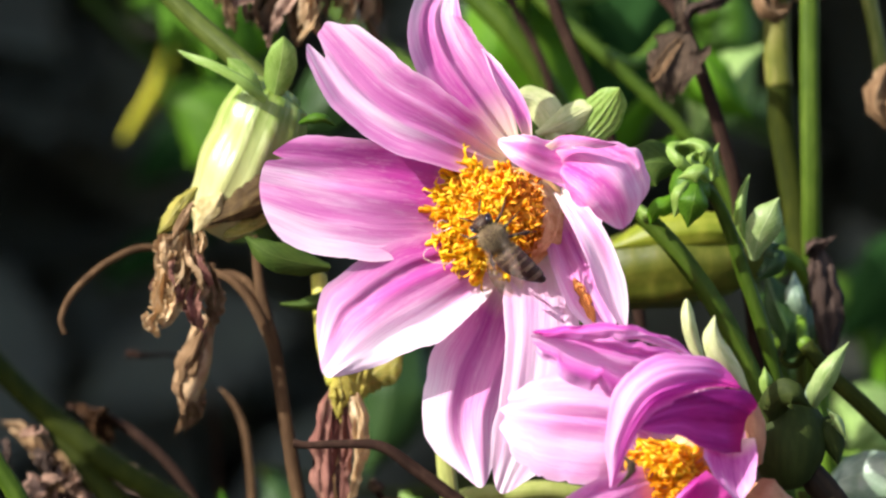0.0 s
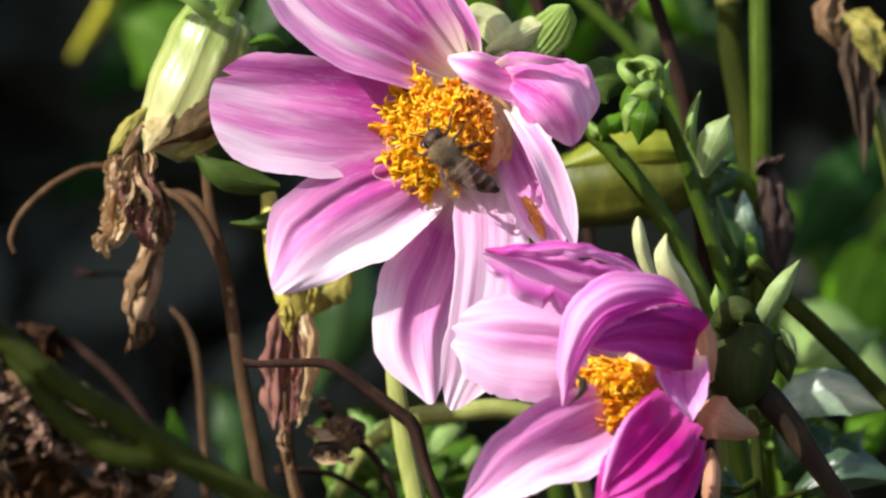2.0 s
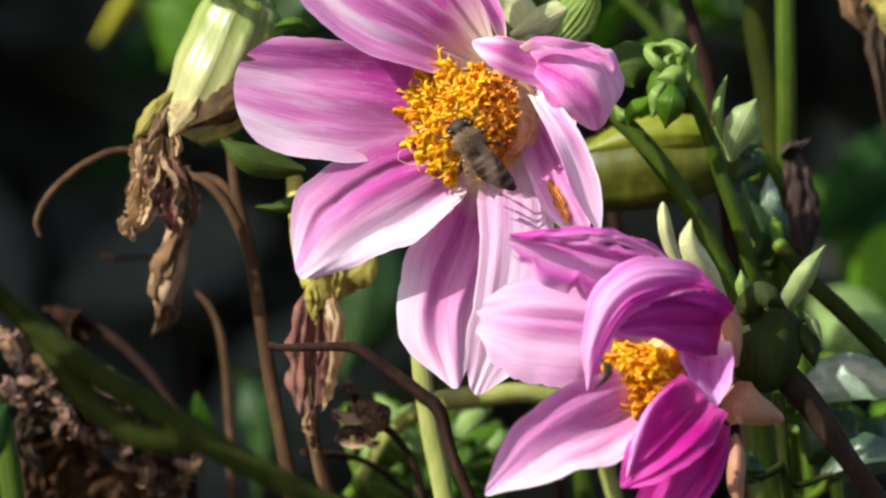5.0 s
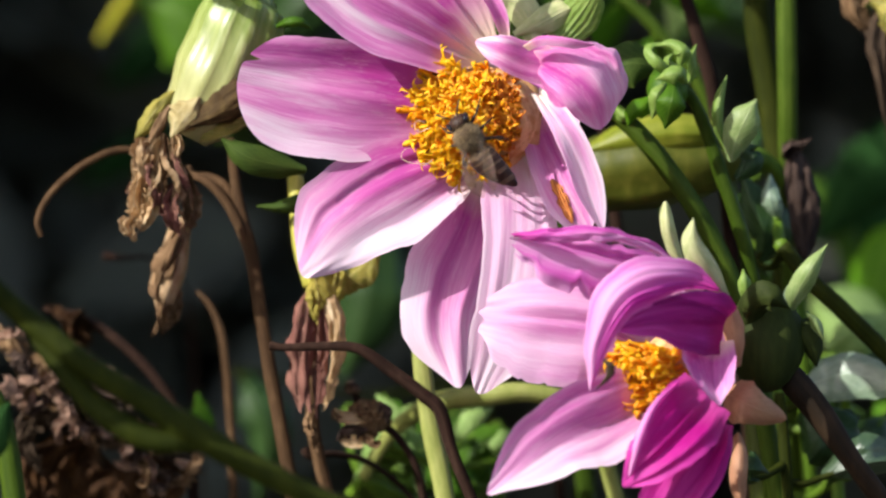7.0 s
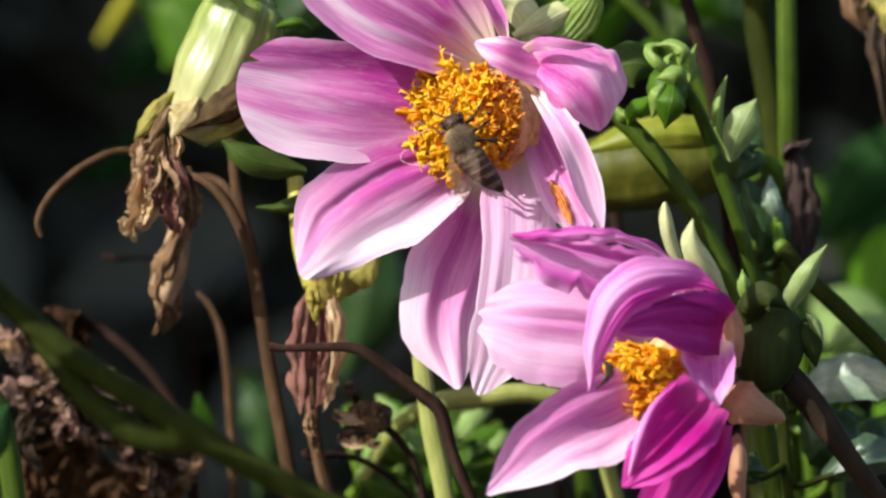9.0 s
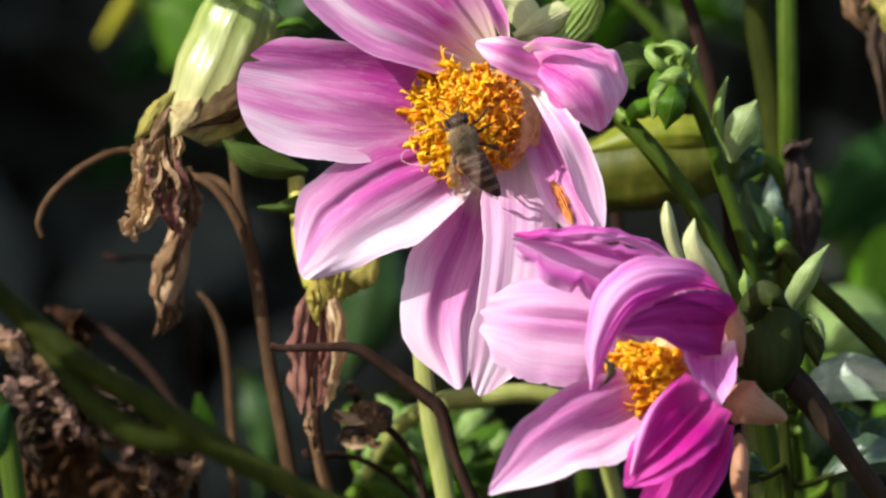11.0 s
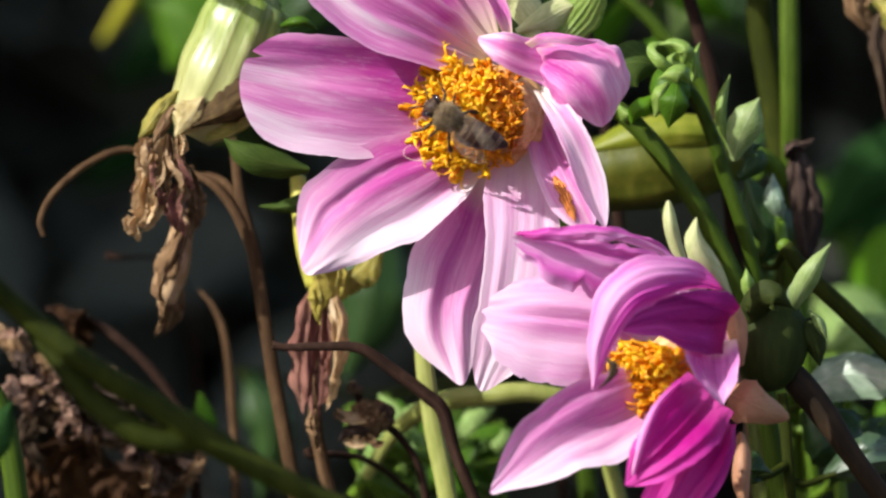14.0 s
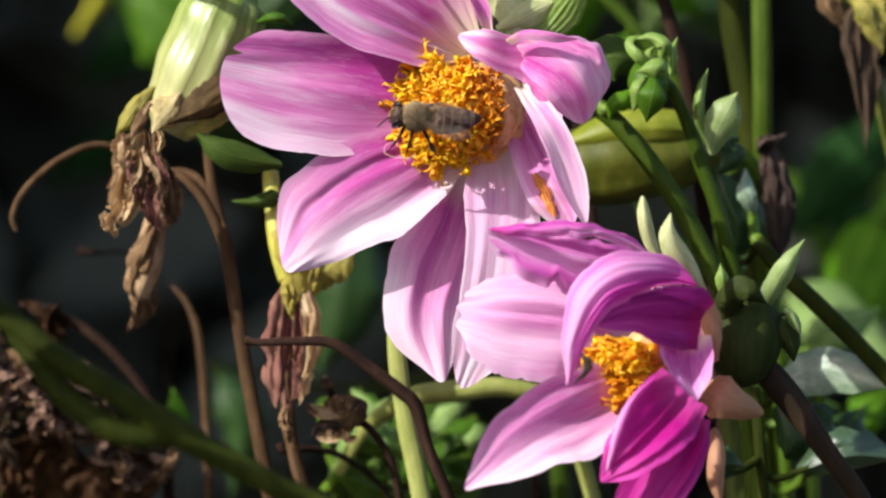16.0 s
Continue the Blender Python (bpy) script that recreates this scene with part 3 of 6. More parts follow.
def floret_mesh(name, mat, long, bend, reach, seed):
    """A little tube that splits into long curling straps."""
    rnd = random.Random(seed)
    bm = bmesh.new()
    pts = [Vector((0, 0, 0)), Vector((bend * 0.3, 0, long * 0.5)), Vector((bend, 0, long))]
    tube(pts, [0.00034, 0.00040, 0.00038], 6, 4, 0.1, bm=bm)
    for k in range(4):
        a = k * math.pi * 2 / 4 + rnd.uniform(-0.8, 0.8)
        o = Vector((math.cos(a), math.sin(a), 0))
        q = Vector((-math.sin(a), math.cos(a), 0))
        out, up, bent = reach * rnd.uniform(0.2, 0.7), reach * rnd.uniform(0.7, 1.5), reach * rnd.uniform(-0.8, 0.8)
        way = glide([pts[2], pts[2] + o * out * 0.5 + Vector((0, 0, up * 0.5)), pts[2] + o * out + q * bent * 0.4 + Vector((0, 0, up)), pts[2] + o * out * 1.7 + q * bent + Vector((0, 0, up * rnd.uniform(0.7, 1.15)))], 6)
        wide = rnd.uniform(0.8, 1.2)
        rings = [[c - q * w * wide, c - o * 0.00006, c + q * w * wide, c + o * 0.00010] for c, w in zip(way, (0.00022, 0.00030, 0.00036, 0.00038, 0.00034, 0.00026, 0.00008))]
        skin(bm, rings, True)
    mesh = bpy.data.meshes.new(name)
    for face in bm.faces:
        face.smooth = True
    bm.to_mesh(mesh)
    bm.free()
    mesh.materials.append(mat)
    return mesh


YOUNG = [floret_mesh("floret", YELLOW, 0.0012 + 0.0003 * k, 0.0010 - 0.0005 * k, 0.00105 + 0.00012 * k, k) for k in range(5)]
ORANGE_FLORETS = [floret_mesh("floret", ORANGE, 0.0010 + 0.0003 * k, 0.0008 - 0.0005 * k, 0.00095 + 0.00012 * k, k + 9) for k in range(5)]
RUST_FLORETS = [floret_mesh("floret", RUST, 0.0006 + 0.0002 * k, 0.0008 - 0.0005 * k, 0.0009 + 0.0002 * k, k + 19) for k in range(4)]
rnd = random.Random(11)
for k in range(330):
    rise = 1 - k / 330 * 0.93
    ring = math.sqrt(max(0, 1 - rise * rise))
    a = k * 2.39996
    d = SIDE * (ring * math.cos(a)) + TOP * (ring * math.sin(a)) + AXIS * rise
    away = d.x / 0.9
    if (away > 0.71 and ring > 0.5) or (d.dot(UP) > 0.80 and d.x > -0.45):
        continue
    place = DOME + SIDE * (0.0075 * ring * math.cos(a)) + TOP * (0.0065 * ring * math.sin(a)) + AXIS * (0.0069 * rise)
    grow = (d + AXIS * 0.15 + Vector((rnd.uniform(-0.4, 0.3), rnd.uniform(-0.35, 0.35), rnd.uniform(-0.35, 0.35)))).normalized()
    # Orange and rust florets gather on the right, colouring in that side's shade too.
    pick = away + rnd.uniform(-0.3, 0.3)
    kind = RUST_FLORETS if pick > 0.28 else ORANGE_FLORETS if pick > 0.05 or rnd.random() < 0.25 else YOUNG
    ob = new("floret", rnd.choice(kind))
    ob.parent = disc
    size = rnd.uniform(0.75, 1.15) * (1.3 if ring > 0.8 and away < -0.2 else 0.85 if kind is RUST_FLORETS else 1)
    ob.matrix_basis = Matrix.Translation(place - BLOOM - grow * 0.0004) @ grow.to_track_quat("Z", "Y").to_matrix().to_4x4() @ Matrix.Rotation(rnd.uniform(0, 6.28), 4, "Z") @ Matrix.Scale(size, 4)
rnd = random.Random(12)
for k in range(22):
    a = -1.9 + 4.5 * k / 21 + rnd.uniform(-0.08, 0.08)
    d = Vector((1, 0, 0)) * math.cos(a) * 0.9 + UP * math.sin(a) + TOWARD * 0.25
    d = (d - AXIS * d.dot(AXIS)).normalized()
    oval = SIDE * d.dot(SIDE) * 0.97 + TOP * d.dot(TOP) * 0.82
    base = DOME + oval * 0.0086 - AXIS * 0.0005
    end = DOME + oval * rnd.uniform(0.0078, 0.0088) + AXIS * rnd.uniform(0.0022, 0.0036)
    bm = blade([base - AXIS * 0.002, base.lerp(end, 0.5) + d * 0.0004, end], [rnd.uniform(12, 18), rnd.uniform(16, 24), rnd.uniform(10, 18), 5], rows=14, cols=8, face=d, cup=-0.15, torn=0.4, crumple=0.2, tip=0.1, notch=0.1, lobes=2.5, seed=k)
    part("chaff_scale", bm, CHAFF, disc)
for pts in ([(756, 232), (738, 240), (728, 230), (736, 220), (748, 226)], [(752, 296), (726, 296), (706, 288), (708, 274), (722, 268)], [(760, 290), (744, 300), (730, 292)]):
    part("curled_style", tube([spot(u, v, -6) for u, v in pts], [0.00006, 0.00006, 0.00005, 0.00004], 6, 16), STYLE, disc)
stalk(bloom, [(930, 190, 14), (1010, 175, 20), (1098, 218, 18), (1180, 310, 18), (1250, 420, 20), (1310, 560, 22), (1350, 760, 24)], [22, 20, 17, 18, 18, 18, 18], STEM_RIBBED, ribs=5)
for axis, w, mat, tw in (([(960, 110, 14), (1000, 60, 14), (1030, 20, 12), (1052, -14, 10)], [8, 30, 40, 30, 8], BRACT, 0),
                         ([(905, 70, 12), (950, 50, 12), (985, 30, 13), (1004, 22, 13)], [6, 18, 26, 22, 8], CREAM_BRACT, 10),
                         ([(940, 90, 12), (930, 40, 13), (900, 8, 14), (862, 4, 13)], [8, 26, 30, 24, 6], CREAM_BRACT, 0)):
    part("bract", blade(axis, w, rows=26, cols=24, cup=-1.0, ridge=0.15 if mat is BRACT else 0.05, ridges=7, tip=0.15, twist=(tw, tw), seed=w[1]), mat, bloom, "pale green bract behind the petals")

# ---- the lower, half-closed bloom ----
SECOND = spot(1180, 650, -22)
second = thing("dahlia_flower", SECOND, "half-closed magenta-pink dahlia with torn petals and golden centre", "flower", "dahlia blooms")


def second_petal(label, mat, axis, left, right=None, **more):
    more.setdefault("torn", 0.06)
    return part("petal", blade(axis, left, right, rows=60, cols=44, wave=0.8, **more), mat, second, label)


second_petal("pale petal with a ragged end", BLUSH_PETAL, [(1170, 640, -16), (1080, 590, -18), (960, 572, -18), (842, 562, -16)],
             [40, 84, 110, 108, 64], [40, 66, 90, 76, 40], cup=0.4, ruffle=0.5, tip=0.10, notch=0.03, lobes=3.5, torn=0.16, twist=(0, 12), seed=11.0,
             pleats=[(-1, -1, -2.4), (-0.5, -0.5, -1.1), (-0.3, -0.3, -0.7), (-0.05, -0.03, 0.5), (0.02, 0.05, -0.7), (0.3, 0.3, 0.6), (1, 1, -0.4)])
second_petal("torn magenta petal with a crisped margin", ROSY_PETAL, [(1240, 520, -18), (1120, 480, -24), (1010, 456, -27), (896, 424, -28)],
             [20, 66, 70, 62, 20], [20, 34, 36, 30, 14], cup=-0.6, fold=(0.45, 3.0), ridge=0.35, tip=0.05, notch=0.05, lobes=4, torn=0.5, ruffle=1.6, seed=12.0)
second_petal("hooded petal arching over the centre", HOOD_PETAL, [(1284, 522, -20), (1205, 500, -32), (1112, 524, -38), (1060, 600, -38), (1038, 696, -36)],
             [3, 22, 36, 28, 20, 5], [4, 34, 52, 48, 26, 5], cup=-2.0, ridge=0.05, ridges=8, ruffle=0.5, tip=0.10, seed=13.0,
             pleats=[(-1, -1, 0.25), (-0.8, -0.7, -0.25), (-0.62, -0.6, 0.22), (-0.45, -0.4, -0.2), (-0.3, -0.2, 0.2), (-0.1, 0.0, -0.15), (0.15, 0.15, 0.1), (1, 1, 0)])
# Hidden petal, added to block the sun from the calyx.
second_petal("petal added behind the hood to shade the calyx", ROSY_PETAL, [(1302, 600, -20.5), (1264, 582, -21), (1220, 556, -22), (1160, 534, -23)],
             [56, 62, 55, 40, 10], [14, 40, 44, 30, 8], cup=-1.0, tip=0.15, seed=14.2)
second_petal("shaded magenta inside of the hood", SHADED_INNER, [(1280, 576, -27), (1240, 571, -29), (1164, 568, -32), (1078, 588, -35)],
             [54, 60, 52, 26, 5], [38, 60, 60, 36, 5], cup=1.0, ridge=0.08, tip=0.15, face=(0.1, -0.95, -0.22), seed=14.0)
second_petal("lilac petal end under the hood", ROSY_PETAL, [(1256, 606, -25), (1256, 650, -27), (1260, 690, -29), (1268, 724, -30)],
             [36, 40, 34, 8], [54, 54, 36, 8], cup=0.0, tip=0.3, seed=14.5, pleats=[(-1, -1, 1.3), (-0.02, 0.05, -1.2), (1, 1, 2.8)])
second_petal("long pink petal reaching down", HALF_LIT_PETAL, [(1170, 690, -20), (1085, 735, -28), (980, 785, -33), (858, 880, -36)],
             [40, 68, 84, 62, 14], [30, 66, 74, 62, 18], cup=1.0, tip=0.12, seed=15.0, face=(-0.22, -0.95, 0.22),
             pleats=[(-1, -1, 0.7), (-0.7, -0.6, 0.1), (-0.15, -0.1, -1.0), (0.5, 0.4, 0.3), (0.7, 0.6, 0.0), (1, 1, 0.6)])
second_petal("deep magenta petal folded over the centre", DEEP_PETAL, [(1252, 709, -32), (1209, 758, -36), (1159, 808, -38), (1097, 864, -37)],
             [42, 58, 54, 40, 12], [62, 71, 64, 47, 10], cup=0.6, ruffle=0.5, torn=0.10, tip=0.10, seed=16.0,
             pleats=[(-1, -1, -0.5), (-0.55, -0.5, 0.6), (-0.15, -0.1, -0.7), (0.12, 0.15, 0.6), (0.4, 0.4, -0.5), (0.8, 0.8, 0.4), (1, 1, -0.3)])
part("rolled_margin", blade([(1196, 680, -36), (1154, 722, -39), (1130, 776, -40), (1108, 850, -38.5)], [3, 6, 8, 8, 4], rows=40, cols=10, cup=-0.7, torn=0.3, tip=0.1, ruffle=0.4, seed=16.4), HOOD_PETAL, second, "lilac margin of the folded petal")
second_petal("magenta petal hanging at the back", DEEP_PETAL, [(1278, 752, -29), (1252, 812, -32), (1204, 880, -33), (1120, 985, -31)],
             [14, 30, 40, 44, 14], [30, 74, 84, 66, 16], cup=0.8, tip=0.15, seed=17.0,
             pleats=[(-1, -1, -0.4), (-0.6, -0.6, 0.7), (-0.2, -0.1, -0.8), (0.3, 0.3, 0.5), (0.6, 0.6, -0.4), (1, 1, 0.3)])
part("rolled_margin", blade([(900, 420, -29), (962, 420, -31.5), (1044, 418, -32), (1124, 434, -30), (1190, 466, -27)], [5, 12, 14, 12, 4], rows=60, cols=12, cup=-1.4, ruffle=1.4, crumple=0.7, torn=0.4, tip=0.1, seed=12.6), HOOD_PETAL, second, "crisped rolled lilac margin")
part("withered_tip", blade([(1062, 640, -40), (1074, 654, -41), (1068, 676, -40), (1050, 694, -38)], [3, 8, 8, 5, 2], rows=18, cols=10, cup=-0.8, crumple=0.5, torn=0.5, tip=0.1, seed=8.8), DRY_UMBER, second, "dark curled withered petal tip")
AXIS2 = (Vector((-0.86, 0, 0)) + TOWARD * 0.42 - UP * 0.22).normalized()
DOME2 = spot(1192, 668, -20)
SIDE2 = AXIS2.cross(UP).normalized()
TOP2 = SIDE2.cross(AXIS2).normalized()
bm = bmesh.new()
orb(bm, DOME2, [SIDE2 * 0.0052, TOP2 * 0.0066, AXIS2 * 0.0050], 20, 12, 0.05)
disc2 = part("disc", bm, CHAFF, second, "pale chaff centre")
rnd = random.Random(21)
for k in range(150):
    rise = 1 - k / 150 * 0.85
    ring = math.sqrt(max(0, 1 - rise * rise))
    a = k * 2.39996
    d = SIDE2 * (ring * math.cos(a)) + TOP2 * (ring * math.sin(a)) + AXIS2 * rise
    if d.dot(UP) > 0.62:
        continue
    place = DOME2 + SIDE2 * (0.0056 * ring * math.cos(a)) + TOP2 * (0.0070 * ring * math.sin(a)) + AXIS2 * (0.0050 * rise)
    grow = (d * 0.35 + AXIS2 * 0.85 - UP * 0.12 + Vector((rnd.uniform(-0.3, 0.3), rnd.uniform(-0.3, 0.3), rnd.uniform(-0.3, 0.3)))).normalized()
    ob = new("floret", rnd.choice(YOUNG if rnd.random() < 0.4 else ORANGE_FLORETS))
    ob.parent = disc2
    ob.matrix_basis = Matrix.Translation(place - SECOND) @ grow.to_track_quat("Z", "Y").to_matrix().to_4x4() @ Matrix.Rotation(rnd.uniform(0, 6.28), 4, "Z") @ Matrix.Scale(rnd.uniform(0.95, 1.5), 4)
bm = bmesh.new()
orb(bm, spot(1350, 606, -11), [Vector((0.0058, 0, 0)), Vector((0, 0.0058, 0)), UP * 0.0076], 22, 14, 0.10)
# The calyx gets most of its shade from this dark colour.
part("calyx", bm, SHADED_CALYX, second, "green calyx painted dark as in shade")
stalk(second, [(1330, 610, -8), (1372, 650, -9), (1410, 690, -10), (1450, 740, -10), (1500, 815, -10), (1560, 900, -8), (1600, 1000, -4)], [20, 24, 26, 24, 19, 18, 18], SHADED_UMBER, label="brownish green stem, darkened for shade", ribs=5)
for label, mat, axis, w, tw in (
        ("blushed bract curling back", PINK_BRACT, [(1280, 702, -21), (1306, 715, -25), (1342, 731, -25), (1386, 746, -22)], [34, 41, 34, 25, 16], 0),
        ("blushed bract hugging the petals", PINK_BRACT, [(1302, 654, -24), (1296, 604, -25), (1290, 564, -25), (1278, 526, -24)], [6, 16, 19, 14, 4], 0),
        ("blushed bract hanging down", PINK_BRACT, [(1300, 770, -22), (1304, 810, -24), (1302, 860, -25), (1310, 910, -24)], [8, 14, 16, 14, 6], 0),
        ("cream bract standing up", CREAM_BRACT, [(1290, 540, -20), (1258, 490, -24), (1226, 440, -26), (1222, 390, -25)], [8, 20, 24, 18, 5], 20),
        ("narrow cream bract", CREAM_BRACT, [(1200, 470, -16), (1186, 440, -17), (1176, 400, -18), (1172, 360, -17)], [8, 12, 13, 12, 9], 0),
        ("small green bract tip", BRACT, [(1318, 540, -14), (1314, 515, -15), (1312, 495, -15), (1310, 480, -14)], [8, 12, 12, 10, 4], 0),
        ("pale green oval bract", PALE_BRACT, [(1392, 564, -12), (1405, 525, -17), (1430, 480, -19), (1460, 436, -17)], [8, 19, 20, 15, 4], 0),
        ("shaded grey-green bract", LEAF_GREY, [(1376, 574, -11), (1384, 536, -14), (1398, 504, -15), (1424, 470, -14)], [6, 13, 14, 9, 3], -30),
        ("pale green bract tip", PALE_BRACT, [(1420, 554, -13), (1434, 570, -15), (1446, 590, -15), (1454, 610, -14)], [4, 9, 10, 8, 2], 0),
        ("green bract painted dark as in shade", SHADED_CALYX, [(1396, 576, -11), (1418, 588, -13), (1434, 618, -13), (1440, 654, -12)], [12, 22, 24, 17, 6], 0),
        ("dark green bract", SHADED_CALYX, [(1310, 600, -14), (1330, 545, -18), (1360, 530, -20), (1390, 550, -18)], [10, 26, 30, 22, 6], 0)):
    part("bract", blade(axis, w, rows=22, cols=12, cup=-1.2, tip=0.15, twist=(tw, tw), seed=w[1] + axis[0][0]), mat, second, label)

# ---- the spent nodding bud ----
bud = thing("spent_bud", spot(470, 20, 25), "nodding pale green spent dahlia bud with withered petals", "flower bud", "spent buds")
stalk(bud, [(466, 30, 26), (430, -10, 28), (372, -66, 30), (300, -130, 32), (201, -224, 34), (60, -330, 40), (-160, -330, 50), (-330, 0, 60), (-380, 500, 60)], [28, 24, 21, 20, 18, 15, 15, 15, 15], STEM_DRAB, label="drab olive stem")
bm = tube([spot(454, -12, 25), spot(440, 10, 25), spot(418, 62, 25), spot(386, 138, 25), spot(348, 212, 25), spot(330, 248, 25)], [34 * GRID, 68 * GRID, 80 * GRID, 80 * GRID, 66 * GRID, 34 * GRID], 44, 44, 0.08, 11)
part("body", bm, BUD_SKIN, bud, "pale green ribbed bud body")
for label, mat, axis, l, r, cup, facing in (
        ("browned bract", BUD_OLD, [(490, 146, 19), (440, 178, 17.8), (392, 206, 17.6), (326, 232, 18.4)], [14, 38, 44, 34, 12], [10, 30, 36, 28, 10], -2.6, (0.30, -0.85, -0.30)),
        ("olive bract under the bud", LEAF_YELLOW, [(480, 190, 22), (440, 220, 21), (396, 244, 20.5), (350, 256, 21)], [8, 16, 18, 14, 6], [8, 18, 22, 16, 6], -1.4, (0.3, -0.7, -0.5)),
        ("dry straw-coloured bract end", DRY_STRAW, [(350, 176, 18.6), (334, 200, 17.8), (318, 222, 17.8), (300, 246, 19)], [10, 30, 36, 28, 12], [10, 28, 34, 28, 12], -2.4, (0.1, -1, 0.1)),
        ("olive papery bract end", LEAF_YELLOW, [(304, 164, 21.5), (280, 190, 20.4), (258, 220, 20), (236, 250, 21)], [6, 14, 18, 16, 6], [6, 16, 20, 16, 6], -1.0, (-0.2, -1, 0.1)),
        ("brown bract end", DRY_BROWN, [(300, 190, 20.5), (288, 214, 19.6), (276, 236, 19.4), (262, 260, 20)], [4, 10, 12, 10, 4], [4, 10, 12, 10, 4], -0.8, (0.3, -1, 0.1))):
    part("bract", blade(axis, l, r, rows=30, cols=18, face=facing, cup=cup, ridge=0.08, ridges=5, wave=0.2, crumple=0.25, torn=0.15, tip=0.12, seed=axis[0][0]), mat, bud, label)
for axis, w, tw in (([(440, 8, 20), (448, -30, 18), (455, -66, 16), (458, -102, 15)], [14, 26, 30, 24, 8], 0),
                    ([(420, 6, 20), (400, -20, 18), (380, -44, 18), (358, -64, 18)], [10, 17, 19, 16, 6], 10),
                    ([(430, 8, 16), (390, -26, 14), (330, -58, 14), (270, -78, 16)], [10, 13, 12, 10, 5], 40),
                    ([(484, 52, 20), (506, 44, 18), (530, 44, 18), (552, 58, 20)], [5, 9, 10, 8, 3], 0)):
    part("bract", blade(axis, w, rows=20, cols=10, cup=-0.8, tip=0.16, twist=(tw, tw), seed=w[1]), LEAF if w[1] == 9 else BRACT, bud, "small leafy green bract")
rnd = random.Random(31)
for axis, w, mat, cr in (
        ([(282, 240, 22), (262, 290, 21), (256, 340, 22), (240, 404, 23)], [12, 30, 30, 26, 12], DRY_PAPER, 1.6),
        ([(262, 252, 21), (246, 268, 20), (252, 300, 20), (272, 330, 20)], [8, 20, 24, 20, 8], DRY_TAN, 1.5),
        ([(250, 310, 22), (244, 350, 21), (236, 384, 20.5), (226, 400, 21)], [10, 16, 15, 18, 12], DRY_PAPER, 1.6),
        ([(276, 330, 20), (270, 360, 19.5), (258, 390, 20), (238, 420, 21)], [8, 16, 18, 12, 6], DRY_PAPER, 1.4),
        ([(230, 392, 21), (222, 402, 20), (226, 416, 20), (236, 436, 21)], [12, 16, 14, 12, 5], DRY_PAPER, 1.2),
        ([(286, 240, 20), (290, 280, 19), (284, 320, 19), (276, 360, 20)], [5, 12, 16, 14, 5], DRY_BROWN, 1.3),
        ([(304, 246, 20), (306, 290, 19), (318, 330, 19.5), (314, 372, 20)], [4, 6, 14, 18, 8], DRY_TAN, 1.2),
        ([(308, 240, 19), (316, 256, 18.4), (312, 276, 18.6), (306, 290, 19)], [4, 7, 8, 6, 4], DRY_PAPER, 0.6),
        ([(310, 330, 20), (290, 360, 19), (300, 390, 19), (318, 424, 20)], [8, 18, 20, 16, 6], DRY_PINK, 1.6),
        ([(320, 300, 23), (334, 344, 22.5), (338, 380, 22.5), (330, 420, 23)], [8, 16, 22, 18, 6], DRY_BROWN, 1.6),
        ([(262, 300, 25), (244, 330, 25), (236, 350, 25), (240, 380, 25)], [8, 18, 20, 16, 8], DRY_ROSE, 1.2)):
    part("withered_petal", blade(axis, w, rows=44, cols=26, cup=-0.6, crumple=cr * 0.5, tip=0.06, notch=0.12, lobes=3.5, torn=0.6, twist=(0, 35 if axis[0][0] % 4 else -35), pleats=[(-1, -1, 1.0), (-0.45, -0.2, -0.9), (0.1, 0.3, 1.0), (0.5, 0.65, -0.7), (1, 1, 0.9)], seed=axis[0][0] * 0.13 + axis[0][1] * 0.07), mat, bud, "papery withered petal")
for k in range(9):
    u, v = rnd.uniform(246, 318), rnd.uniform(246, 300)
    long, lean = rnd.uniform(50, 100), rnd.uniform(-0.35, 0.3)
    far_off = rnd.uniform(18, 21)
    axis = [(u, v, far_off + 1), (u + lean * long * 0.3 + rnd.uniform(-6, 6), v + long * 0.35, far_off - 1), (u + lean * long * 0.6 + rnd.uniform(-8, 8), v + long * 0.7, far_off - 1), (u + lean * long, v + long, far_off + 1)]
    w = rnd.uniform(0.5, 0.9)
    part("withered_petal", blade(axis, [2 * w, 6 * w, 9 * w, 8 * w, 3], rows=26, cols=8, face=(rnd.uniform(-0.8, 0.5), -0.8, rnd.uniform(-0.3, 0.6)), cup=rnd.uniform(-1.2, 0.3), crumple=0.5, tip=0.05, notch=0.15, lobes=2.5, torn=0.5, twist=(0, rnd.uniform(-60, 60)), seed=k * 3.1 + 17), (DRY_PAPER, DRY_TAN, DRY_PINK)[k % 3], bud, "papery withered petal")

# ---- dry stalks beside it ----
dead = thing("dead_stalk", spot(520, 850, 34), "branched brown dead dahlia stalk with curled side shoots", "dead stem", "dead stalks")
stalk(dead, [(405, 250, 37), (414, 330, 36), (428, 400, 35), (441, 448, 34), (459, 563, 34), (479, 683, 34), (507, 833, 34), (530, 960, 36)], [8, 10, 12, 13, 13, 14, 14, 14], STEM_BROWN)
stalk(dead, [(300, 296, 40), (330, 312, 38), (362, 326, 36), (392, 356, 35), (420, 404, 34), (442, 462, 34)], [6, 7, 8, 9, 10, 9], STEM_BROWN, "side_shoot", rooted=False)
stalk(dead, [(336, 316, 40), (366, 318, 39), (394, 332, 37), (412, 362, 36)], [5, 8, 8, 7], STEM_BROWN, "side_shoot", rooted=False)
